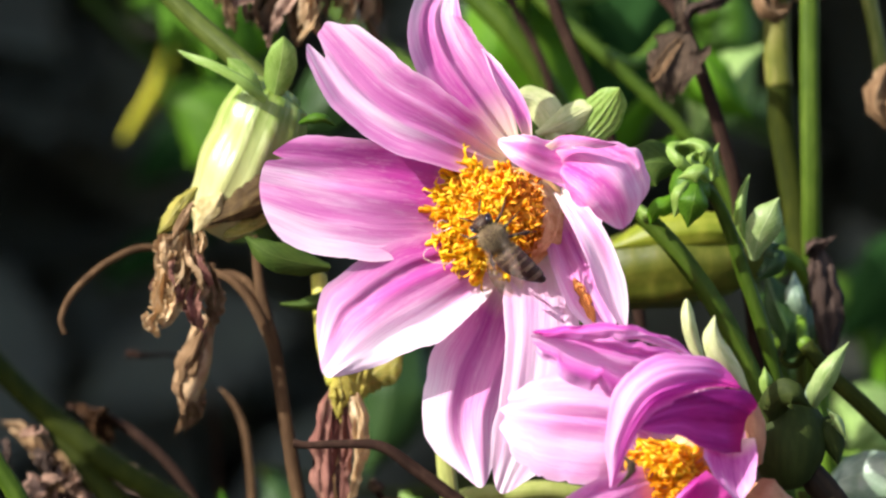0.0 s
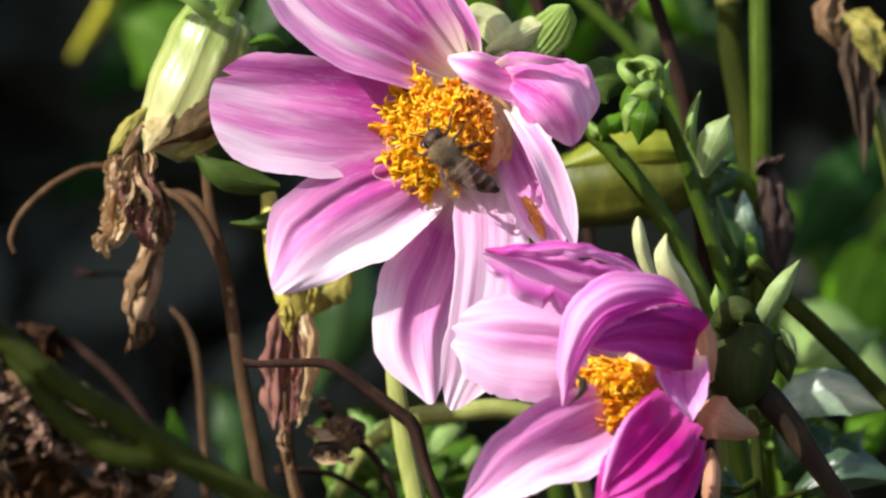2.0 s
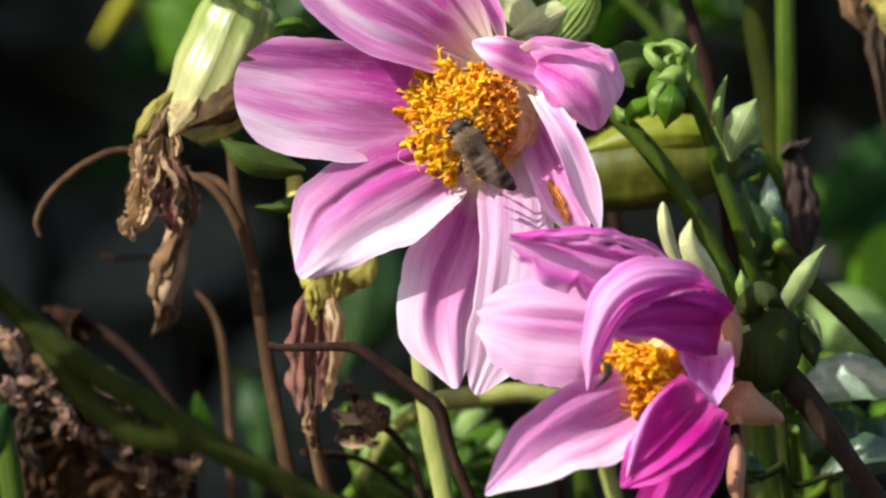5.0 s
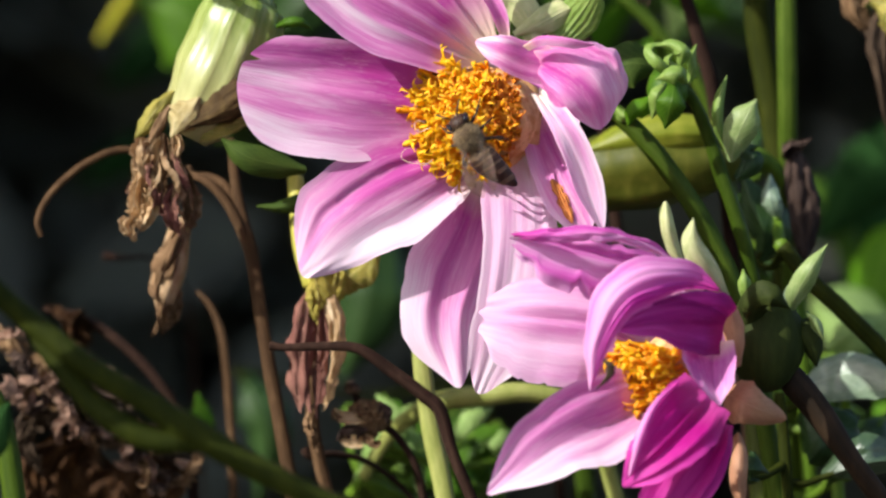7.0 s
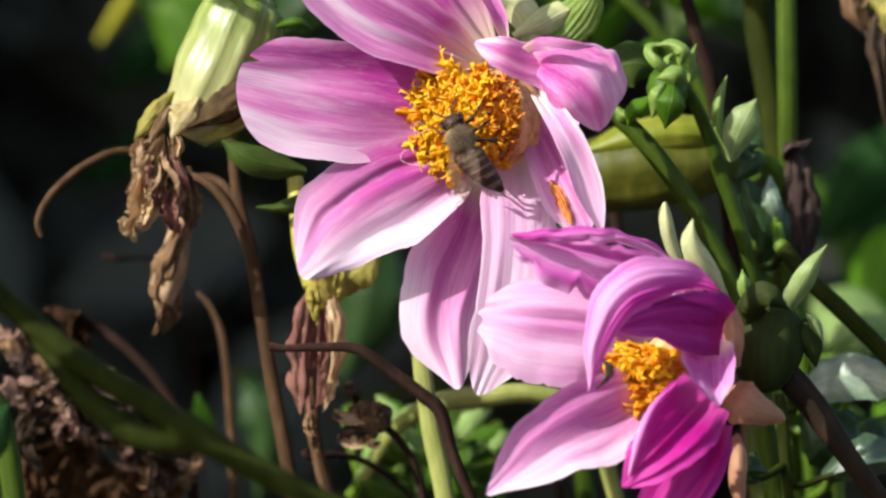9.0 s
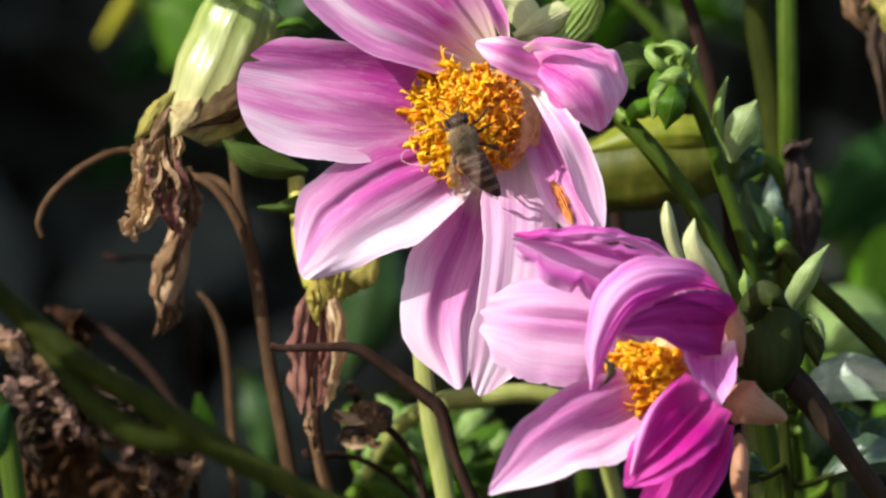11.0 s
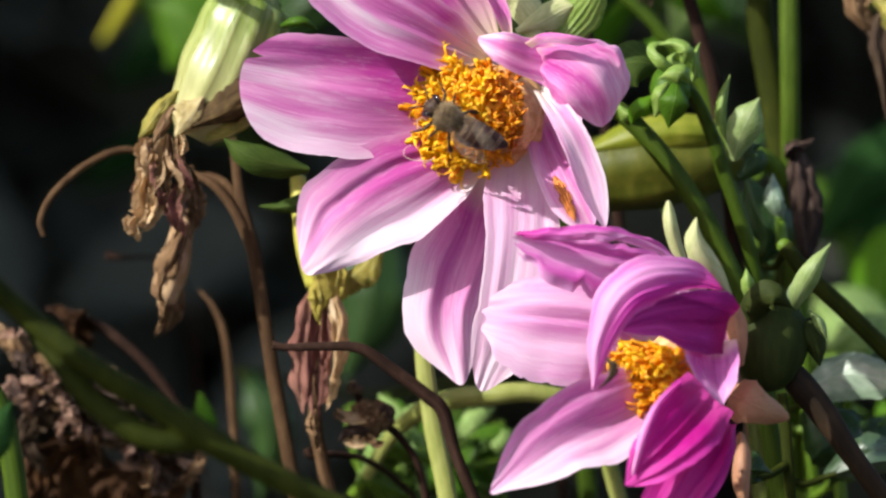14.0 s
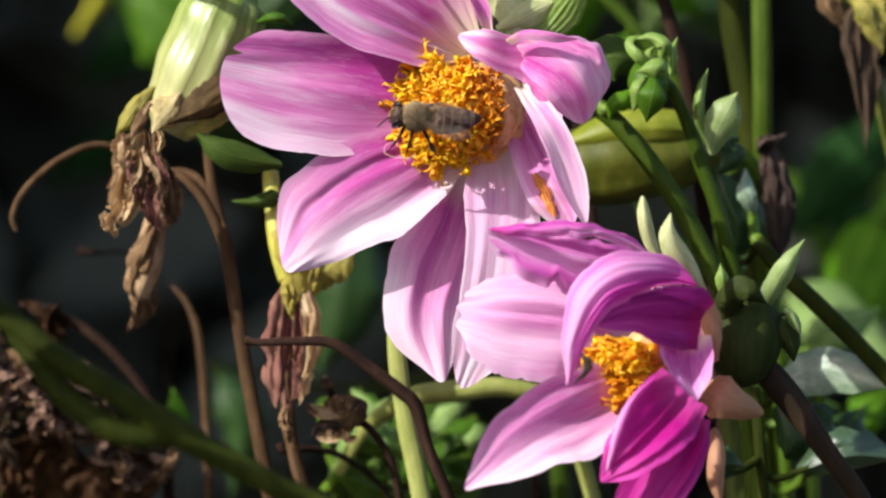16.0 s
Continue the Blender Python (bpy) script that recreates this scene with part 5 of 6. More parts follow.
for label, pts, radii in (
        ("dark brown dead stalk", [(900, -300, 62), (926, -190, 62), (960, -100, 62), (1006, 10, 62), (1050, 140, 64), (1100, 500, 66)], [12, 13, 13, 13, 12, 12]),
        ("slender dark dead stalk", [(820, -280, 84), (850, -185, 84), (900, -90, 84), (930, -10, 84), (950, 120, 86), (970, 480, 90)], [8, 9, 9, 9, 9, 9]),
        ("dark dead stalk bent over at the top", [(862, -184, 50), (900, -206, 50), (980, -210, 50), (1080, -196, 50), (1150, -150, 50), (1200, -30, 50), (1244, 110, 50), (1262, 190, 51), (1290, 420, 54)], [7, 8, 9, 10, 12, 13, 14, 14, 14])):
    s = thing("dead_stalk", spot(*pts[2]), label, "dead stem", "dead stalks")
    stalk(s, pts, radii, STEM_DARK)
edge = thing("dead_stalk", spot(1560, 60, 58), "pale dry stalk with a crumpled hanging leaf", "dead stem", "dead stalks")
stalk(edge, [(1490, -300, 60), (1486, -220, 60), (1508, -100, 59), (1530, 20, 58), (1590, 160, 58), (1650, 420, 60)], [15, 15, 15, 14, 14, 14], STEM_OLIVE)
for k, (axis, w, mat) in enumerate((([(1550, -60, 56), (1520, -30, 53), (1510, 20, 52), (1545, 66, 53)], [10, 22, 26, 22, 10], DRY_BROWN),
                                    ([(1556, 10, 54), (1546, 70, 52), (1554, 130, 52), (1562, 230, 54)], [10, 20, 16, 9, 3], DRY_UMBER),
                                    ([(1560, 20, 55), (1570, 90, 53), (1580, 170, 53), (1572, 290, 55)], [10, 24, 26, 18, 4], DRY_UMBER),
                                    ([(1540, 0, 52), (1574, 20, 50), (1590, 60, 50), (1600, 110, 52)], [12, 30, 34, 26, 8], LEAF_YELLOW))):
    part("withered_leaf", blade(axis, w, rows=30, cols=16, cup=-1.0, crumple=0.7, pleats=[(-1, -1, 0.9), (-0.6, -0.5, -0.5), (0.3, 0.2, 0.5), (1, 1, -0.6)], tip=0.1, notch=0.12, lobes=3.5, torn=0.5, seed=k + 90), mat, edge)
flag = thing("withered_leaf", spot(1160, -120, 48), "dark brown dead leaf caught on a bent stalk", "dead leaf", "withered leaves")
for k, (axis, w) in enumerate((([(1168, -116, 47), (1152, -76, 45), (1142, -34, 44), (1136, 16, 46)], [8, 44, 52, 36, 12]), ([(1162, -170, 48), (1158, -150, 46), (1156, -128, 46), (1160, -100, 47)], [8, 12, 9, 9, 6]),
                               ([(1160, -60, 47), (1180, -62, 45), (1198, -72, 45), (1216, -92, 46)], [16, 20, 14, 9, 3]), ([(1160, -100, 46), (1136, -70, 44), (1120, -40, 43), (1102, -26, 44)], [6, 10, 12, 9, 3]))):
    part("curled_leaflet", blade(axis, w, rows=36, cols=22, cup=0.3, crumple=0.28, tip=0.08, notch=0.12, lobes=3.5, torn=0.5, seed=k + 100), DRY_BROWN if k == 3 else DRY_UMBER, flag)
cap = thing("withered_leaf", spot(1330, -190, 62), "crumpled brown leaf draped over two stems", "dead leaf", "withered leaves")
for k, (axis, w, mat) in enumerate((([(1340, -180, 62), (1290, -200, 60), (1230, -190, 59), (1172, -178, 60)], [14, 26, 28, 22, 8], DRY_DARK), ([(1330, -190, 61), (1360, -196, 59), (1400, -190, 60), (1432, -216, 61)], [14, 24, 28, 20, 8], DRY_TAN),
                                    ([(1330, -200, 60), (1310, -170, 58), (1330, -150, 58), (1360, -160, 60)], [14, 22, 24, 20, 8], DRY_BROWN), ([(1250, -180, 60), (1210, -160, 59), (1180, -150, 60), (1164, -120, 60)], [10, 14, 14, 10, 4], DRY_DARK))):
    part("curled_leaflet", blade(axis, w, rows=28, cols=16, cup=-1.0, crumple=0.8, pleats=[(-1, -1, 0.9), (-0.4, -0.3, -0.9), (0.3, 0.2, 0.9), (1, 1, -0.6)], tip=0.12, notch=0.12, lobes=3.5, torn=0.6, seed=k + 110), mat, cap)
scrap = thing("withered_leaf", spot(1420, 340, 44), "shrivelled dark brown leaf on a stem", "dead leaf", "withered leaves")
for k, (axis, w) in enumerate((([(1400, 250, 46), (1410, 320, 44), (1424, 400, 43), (1420, 470, 44)], [10, 26, 32, 28, 10]), ([(1384, 290, 46), (1396, 270, 44), (1410, 256, 44), (1424, 250, 45)], [8, 14, 14, 10, 4]))):
    part("curled_leaflet", blade(axis, w, rows=26, cols=14, cup=-1.6, crumple=1.6, tip=0.12, seed=k + 120), DRY_DARK, scrap)
crown = thing("withered_flower", spot(470, -190, 52), "withered brown dahlia head with papery hanging petals", "dead flower")
stalk(crown, [(560, -420, 54), (520, -330, 54), (480, -250, 53)], [12, 12, 14], STEM_BROWN, rooted=False)
stalk(crown, [(560, -420, 54), (300, -620, 60), (-200, -520, 70), (-420, 200, 80), (-440, 700, 84)], [12, 12, 12, 12, 12], STEM_BROWN)
stalk(crown, [(556, -360, 53), (566, -260, 52), (590, -170, 52), (640, -60, 54), (680, 20, 58)], [7, 8, 8, 8, 8], STEM_BROWN, "side_shoot", "thin reddish brown shoot", rooted=False)
rnd = random.Random(41)
for k in range(58):
    u0, spread = 470 + rnd.uniform(-50, 70), rnd.uniform(-1, 1)
    e = (470 + spread * 140, -90 - abs(spread) * 40 + rnd.uniform(-70, 20))
    dd = 50 + rnd.uniform(-7, 6)
    axis = [(u0, -260, dd + 1), ((u0 + e[0]) / 2 + spread * 30, -205 + rnd.uniform(-20, 20), dd - 2), (e[0] + rnd.uniform(-14, 14), e[1] - 45, dd - 2), (e[0] + rnd.uniform(-20, 20), e[1], dd)]
    w = rnd.uniform(0.35, 1.0)
    part("withered_petal", blade(axis, [8 * w, 16 * w, 20 * w, 15 * w, 4], rows=26, cols=12, face=(-0.45, -0.7, 0.4), cup=rnd.uniform(-1.5, 1.0), crumple=0.6, pleats=[(-1, -1, 0.8), (-0.3, -0.2, -0.8), (0.3, 0.4, 0.9), (1, 1, -0.6)], twist=(0, rnd.uniform(-50, 50)), tip=0.05, notch=0.1, lobes=2.5, torn=0.7, seed=k + 130), rnd.choice((DRY_PAPER, DRY_TAN, DRY_TAN, DRY_BROWN) if spread > -0.1 else (DRY_BROWN, DRY_ROSE, DRY_UMBER)), crown, "papery withered petal")

# ---- large leaves behind ----
for k, (label, mat, axis, w, tw) in enumerate((
        ("large bright green leaf", LEAF_BRIGHT, [(820, -260, 150), (880, -150, 146), (930, -60, 146), (960, 60, 150)], [30, 100, 130, 100, 20], -25),
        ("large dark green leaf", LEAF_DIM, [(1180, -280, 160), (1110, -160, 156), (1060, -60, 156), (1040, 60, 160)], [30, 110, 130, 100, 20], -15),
        ("bright green leaf", LEAF_BRIGHT, [(1140, -120, 130), (1200, -60, 126), (1240, -10, 126), (1290, 40, 130)], [14, 50, 60, 46, 10], -25),
        # The sun on this leaf is put in by the pale leaf colour.
        ("glossy green leaf catching the sun", LEAF_PALE, [(1180, 90, 150), (1220, 20, 146), (1262, -40, 146), (1310, -90, 150)], [14, 56, 64, 50, 10], 0),
        ("bright green leaf", LEAF_BRIGHT, [(1240, 100, 120), (1180, 90, 116), (1120, 96, 116), (1060, 110, 120)], [10, 36, 44, 34, 8], 25),
        ("broad green leaf", LEAF_BRIGHT, [(1612, 390, 205), (1572, 460, 205), (1534, 560, 205), (1480, 690, 205)], [30, 90, 100, 80, 20], 25),
        ("broad green leaf", LEAF_BRIGHT, [(1660, 330, 215), (1612, 410, 215), (1566, 480, 215), (1500, 570, 215)], [20, 56, 66, 50, 12], 20),
        ("broad green leaf", LEAF_PALE, [(1440, 520, 190), (1500, 540, 190), (1560, 590, 190), (1640, 660, 190)], [20, 80, 100, 80, 20], -40),
        ("narrow green leaf", LEAF, [(1430, 330, 300), (1470, 400, 296), (1490, 460, 296), (1500, 540, 300)], [12, 30, 36, 28, 8], 30),
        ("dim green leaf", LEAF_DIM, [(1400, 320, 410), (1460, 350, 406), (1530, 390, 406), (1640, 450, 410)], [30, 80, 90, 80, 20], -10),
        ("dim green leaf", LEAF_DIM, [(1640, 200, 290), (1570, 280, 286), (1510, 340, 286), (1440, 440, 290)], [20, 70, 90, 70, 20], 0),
        # Pale grey-green base paints in the broad sheen on this leaf.
        ("dark glossy leaf", LEAF_GREY, [(1410, 694, 36), (1470, 672, 33), (1530, 672, 31), (1610, 700, 27)], [14, 44, 46, 36, 10], (-0.38, -0.81, 0.43)),
        # Dark leaf that stands in for the unlit lower half of that one.
        ("dark glossy leaf", LEAF_DARK, [(1420, 720, 36), (1470, 760, 34), (1500, 790, 34), (1540, 820, 36)], [20, 60, 70, 50, 10], -20),
        ("dark glossy leaf", LEAF_SHEEN, [(1450, 850, 22), (1510, 830, 20), (1560, 820, 20), (1640, 830, 22)], [10, 36, 44, 36, 10], 10),
        ("grey-green blistered leaf", LEAF_GREY, [(1374, 400, 36), (1364, 374, 34), (1358, 346, 34), (1360, 312, 36)], [6, 17, 19, 16, 5], (-0.38, -0.81, 0.43)),
        ("dark green leaf", LEAF_DARK, [(1340, 470, 38), (1350, 420, 36), (1330, 370, 36), (1310, 310, 38)], [14, 40, 46, 36, 10], -20),
        ("dark green leaf", LEAF_DARK, [(1296, 838, 10), (1315, 836, 8), (1336, 836, 8), (1358, 842, 10)], [8, 27, 31, 26, 8], 0),
        ("yellow drooping leaf", LEAF_STRAP, [(290, -210, 330), (266, -130, 326), (236, -30, 326), (170, 80, 330)], [10, 20, 17, 20, 16], 0),
        ("bright green leaf", LEAF_BRIGHT, [(440, -240, 262), (390, -150, 258), (350, -80, 258), (330, 30, 262)], [26, 80, 96, 70, 16], 0),
        ("green leaf", LEAF_SOFT, [(320, -260, 200), (340, -190, 196), (356, -120, 196), (400, -20, 200)], [20, 60, 70, 60, 20], 0),
        ("green leaf", LEAF_SOFT, [(220, -200, 150), (280, -160, 146), (330, -100, 146), (330, -20, 150)], [12, 36, 46, 36, 10], 0),
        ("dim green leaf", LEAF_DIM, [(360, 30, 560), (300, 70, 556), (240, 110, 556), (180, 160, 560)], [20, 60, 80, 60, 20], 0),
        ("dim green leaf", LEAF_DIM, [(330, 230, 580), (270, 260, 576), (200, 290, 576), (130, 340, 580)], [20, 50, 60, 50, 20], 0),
        ("dim green leaf", LEAF, [(440, 180, 240), (380, 90, 236), (320, 30, 236), (230, 0, 240)], [30, 100, 120, 90, 20], 0),
        # Dimness of the next leaves is put in by the darker leaf colour.
        ("dim green leaf", LEAF_DARK, [(470, 80, 240), (530, 20, 236), (580, -30, 236), (650, -70, 240)], [30, 70, 80, 60, 20], 0),
        ("dim green leaf", LEAF_DARK, [(680, 380, 260), (650, 480, 256), (640, 560, 256), (600, 680, 260)], [30, 90, 110, 80, 20], 0),
        ("dim green leaf", LEAF_DARK, [(430, 660, 200), (450, 720, 196), (470, 780, 196), (450, 900, 200)], [20, 46, 56, 46, 10], 0),
        ("pale green leaf", LEAF_PALE, [(640, 900, 80), (670, 820, 78), (690, 770, 78), (730, 720, 80)], [14, 36, 40, 30, 8], 0),
        ("pale green leaf", LEAF_PALE, [(720, 880, 84), (730, 820, 82), (710, 780, 82), (680, 740, 84)], [14, 30, 36, 30, 8], 0),
        ("pale green leaf", LEAF_PALE, [(738, 900, 74), (732, 858, 72), (727, 824, 72), (720, 788, 74)], [6, 17, 20, 16, 5], (-0.38, -0.81, 0.43)),
        ("pale green leaf", LEAF_PALE, [(708, 800, 70), (696, 764, 68), (682, 732, 68), (662, 700, 70)], [8, 20, 24, 18, 6], (-0.38, -0.81, 0.43)),
        ("pale green leaf", LEAF_PALE, [(614, 880, 64), (630, 852, 62), (648, 832, 62), (690, 794, 64)], [6, 13, 15, 13, 5], (-0.38, -0.81, 0.43)),
        ("pale green leaf", LEAF_PALE, [(790, 790, 70), (812, 760, 68), (836, 740, 68), (870, 726, 70)], [8, 20, 22, 18, 6], (-0.38, -0.81, 0.43)),
        ("fresh green leaf", LEAF, [(800, 880, 84), (830, 820, 82), (870, 790, 82), (930, 780, 84)], [14, 36, 40, 30, 8], 0),
        ("fresh green leaf", LEAF, [(880, 890, 90), (860, 840, 88), (820, 800, 88), (790, 740, 90)], [14, 40, 46, 36, 8], 0),
        ("fresh green leaf", LEAF_PALE, [(1450, 640, 120), (1490, 600, 116), (1530, 580, 116), (1600, 560, 120)], [14, 48, 60, 48, 12], -35),
        ("fresh green leaf", LEAF_BRIGHT, [(1520, 780, 110), (1550, 750, 108), (1580, 720, 108), (1640, 690, 110)], [14, 40, 50, 40, 10], -35))):
    u = axis[0][0]
    plant, lines = (back, back_lines) if u > 1000 or (u > 800 and axis[0][1] < 0) else (far, far_lines) if u < 420 and axis[0][1] < 100 else (hidden, hidden_lines)
    if u > 1380 and axis[0][2] >= 180:
        lines = side_lines
    facing, tw = (tw, 0) if isinstance(tw, tuple) else (None, tw)
    part("leaf", blade(axis, w, rows=24, cols=14, face=facing, cup=-2.0 - 0.02 * w[2] if facing is None else -0.8, ridge=0.4 if facing is None else 0.06, ruffle=1.5 if facing is None else 0.5, tip=0.2, twist=(tw, tw + 8), seed=k + 150), mat, plant, label)
    a, c = spot(*axis[0]), spot(*axis[1])
    root = min(lines, key=lambda q: (q - a).length)
    part("leaf_stalk", tube([a.lerp(c, 0.4), a, a.lerp(root, 0.5) - Vector((0, 0, min(0.004, 0.12 * (root - a).length))), root], [0.0004, 0.0005, 0.0006, 0.0007] if mat in (LEAF_DARK, LEAF_SHEEN) else [0.0005, 0.0008, 0.0010, 0.0012], 8, 16), STEM_SHADED if mat in (LEAF_DARK, LEAF_SHEEN) else STEM_GREEN, plant)



def cluster(plant, lines, box, depth, count, size, mats, seed):
    """A spray of small leaves on short stalks."""
    rnd = random.Random(seed)
    for k in range(count):
        u, v, d = rnd.uniform(box[0], box[2]), rnd.uniform(box[1], box[3]), rnd.uniform(*depth)
        a, long = rnd.uniform(0, 6.28), size * rnd.uniform(0.7, 1.3)
        du, dv = long * math.cos(a), long * math.sin(a) * 0.8 + long * 0.35
        axis = [(u - du / 2, v - dv / 2, d + 4), (u - du / 5, v - dv / 5 - 4, d - 1), (u + du / 5, v + dv / 5 - 3, d - 2), (u + du / 2, v + dv / 2, d + 2)]
        w = long * rnd.uniform(0.26, 0.40)
        part("leaf", blade(axis, [w * 0.2, w * 0.9, w, w * 0.7, w * 0.1], rows=14, cols=8, cup=-0.02 * long, ruffle=0.6, tip=0.15, twist=(rnd.uniform(-40, 40), rnd.uniform(-40, 40)), seed=k + seed), rnd.choice(mats), plant)
        start = spot(*axis[0])
        root = min(lines, key=lambda q: (q - start).length)
        part("leaf_stalk", tube([spot(*axis[1]), start, start.lerp(root, 0.5) - Vector((0, 0, 0.003)), root], [0.0004, 0.0006, 0.0007, 0.0009], 6, 12), STEM_GREEN, plant)


cluster(far, far_lines, (250, -250, 400, 20), (230, 330), 13, 130, (LEAF_SOFT, LEAF_SOFT, LEAF_DARK), 201)
cluster(back, back_lines, (780, -240, 1320, 60), (240, 380), 20, 200, (LEAF_BRIGHT, LEAF, LEAF, LEAF_DARK), 203)
cluster(hidden, hidden_lines, (640, 730, 780, 880), (70, 120), 11, 70, (LEAF_SHADE, LEAF_PALE, LEAF_PALE, LEAF_SOFT), 204)
cluster(hidden, hidden_lines, (790, 760, 920, 880), (70, 120), 9, 84, (LEAF_SOFT, LEAF_PALE, LEAF_DARK), 205)
cluster(back, back_lines, (1330, 650, 1560, 880), (40, 110), 14, 90, (LEAF_DARK, LEAF, LEAF_DARK, LEAF_BRIGHT), 206)
cluster(back, back_lines, (1180, 230, 1420, 520), (70, 120), 12, 90, (LEAF_DARK, LEAF_DARK, LEAF), 207)

# ---- the honey bee ----
FUZZ = plain_material("bee_fuzz", (0.16, 0.112, 0.060), (0.42, 0.31, 0.18), 2500, 0.9, 0.3, spec=0.1)
CHITIN = plain_material("bee_chitin", (0.022, 0.011, 0.008), (0.052, 0.024, 0.016), 1200, 0.5, 0.2, spec=0.2)
BAND = plain_material("bee_band", (0.10, 0.064, 0.042), (0.19, 0.125, 0.082), 2500, 0.8, 0.3, spec=0.2)
LEG = plain_material("bee_leg", (0.028, 0.014, 0.008), (0.065, 0.035, 0.018), 1800, 0.6, 0.2, spec=0.2)
EYE_BLACK = plain_material("bee_eye", (0.006, 0.005, 0.005), (0.014, 0.011, 0.010), 3000, 0.12, 0.05)


def wing_material():
    m, t, out = material("bee_wing")
    tc = t.nodes.new("ShaderNodeTexCoord")
    n = node(t, "TexWave", Scale=0.9, Distortion=3.5, Detail=1.0)
    t.links.new(scaled(t, tc.outputs["UV"], 2.0, 0.8), n.inputs["Vector"])
    vein = ramp(t, n.outputs["Fac"], [(0.88, (0.03, 0.03, 0.03)), (0.96, (0.28, 0.28, 0.28))])
    p = node(t, "BsdfPrincipled", Roughness=0.2)
    p.inputs["Base Color"].default_value = (0.16, 0.10, 0.06, 1)
    p.inputs["Specular IOR Level"].default_value = 0.8
    g = node(t, "BsdfGlossy", Roughness=0.20)
    g.inputs["Color"].default_value = (1.0, 0.88, 0.72, 1)
    clear = node(t, "BsdfTransparent")
    clear.inputs[0].default_value = (0.93, 0.88, 0.80, 1)
    k = node(t, "MixShader")
    t.links.new(vein, k.inputs[0])
    t.links.new(clear.outputs[0], k.inputs[1])
    t.links.new(p.outputs[0], k.inputs[2])
    shine = node(t, "MixShader", Fac=0.15)
    t.links.new(k.outputs[0], shine.inputs[1])
    t.links.new(g.outputs[0], shine.inputs[2])
    b = node(t, "Bump", Strength=1.0, Distance=0.0022)
    t.links.new(noise_of(t, scaled(t, tc.outputs["UV"], 7.0, 9.0), 1.0), b.inputs["Height"])
    t.links.new(b.outputs[0], g.inputs["Normal"])
    t.links.new(shine.outputs[0], out.inputs[0])
    return m


WING = wing_material()
bee = thing("honey_bee", Vector(), "brown striped honey bee foraging on the golden centre", "bee")
MM = 0.00111


def vec(x, y, z):
    return Vector((x, y, z)) * MM


def fuzz(bm, centre, axes, count, long, seed):
    """Short hairs standing out of an ellipsoid."""
    rnd = random.Random(seed)
    for _ in range(count):
        d = Vector((rnd.gauss(0, 1), rnd.gauss(0, 1), rnd.gauss(0, 1) + 0.3)).normalized()
        p = centre + Vector((axes[0] * d.x, axes[1] * d.y, axes[2] * d.z)) * MM
        e = p + (d + Vector((-0.25, 0, 0)) + Vector((rnd.uniform(-.4, .4), rnd.uniform(-.4, .4), rnd.uniform(-.4, .4)))) * long * MM * rnd.uniform(0.5, 1.2)
        s = d.orthogonal().normalized() * 0.035 * MM
        o = d.cross(s).normalized() * 0.035 * MM
        v = [bm.verts.new(q) for q in (p + s, p - s * 0.5 + o, p - s * 0.5 - o, e)]
        for tri in ((0, 1, 3), (1, 2, 3), (2, 0, 3)):
            bm.faces.new([v[i] for i in tri])


thorax = part("thorax", orb(bmesh.new(), vec(2.3, 0, 0.2), [vec(1.9, 0, 0), vec(0, 1.65, 0), vec(0, 0, 1.65)], 22, 14, 0.04), CHITIN, bee)
bm = bmesh.new()
fuzz(bm, vec(2.3, 0, 0.2), (1.85, 1.6, 1.6), 3800, 0.6, 1)
part("thorax_hair", bm, FUZZ, thorax, "tawny fuzz")
head = part("head", orb(bmesh.new(), vec(4.55, 0, -0.25), [vec(1.15, 0, 0), vec(0, 1.55, 0), vec(0, 0, 1.6)], 20, 12, 0.03), CHITIN, bee)
bm = bmesh.new()
fuzz(bm, vec(4.55, 0, -0.15), (1.1, 1.2, 1.55), 300, 0.35, 2)
part("face_hair", bm, FUZZ, head)
for s in (-1, 1):
    part("compound_eye", orb(bmesh.new(), vec(4.65, 1.15 * s, 0.0), [vec(0.80, 0.25 * s, 0), vec(0, 0.52, 0), vec(0, 0, 1.35)], 14, 10), EYE_BLACK, head, "glossy black eye")
    part("antenna", tube([vec(5.45, 0.4 * s, 0.2), vec(6.1, 0.9 * s, 0.75), vec(6.5, 1.2 * s, 0.5), vec(7.2, 1.9 * s, 0.0)], [0.10 * MM, 0.09 * MM, 0.11 * MM, 0.10 * MM], 7, 12), CHITIN, head)
part("proboscis", tube([vec(5.2, 0, -1.0), vec(5.5, 0, -1.9), vec(5.4, 0, -2.9)], [0.22 * MM, 0.16 * MM, 0.08 * MM], 7, 8), LEG, head)
abdomen = part("abdomen", tube([vec(0.6, 0, 0), vec(-1.2, 0, 0.15), vec(-3.6, -0.4, -0.15), vec(-6.7, -1.3, -0.9)], [0.5 * MM, 1.4 * MM, 1.45 * MM, 0.15 * MM], 20, 20, 0.0), CHITIN, bee, "dark banded abdomen")
line = glide([vec(0.4, 0, 0), vec(-1.2, 0, 0.15), vec(-3.6, -0.4, -0.15), vec(-6.8, -1.3, -0.9)], 60)
profile = [0.9, 1.7, 1.9, 1.9, 1.7, 1.25, 0.35]
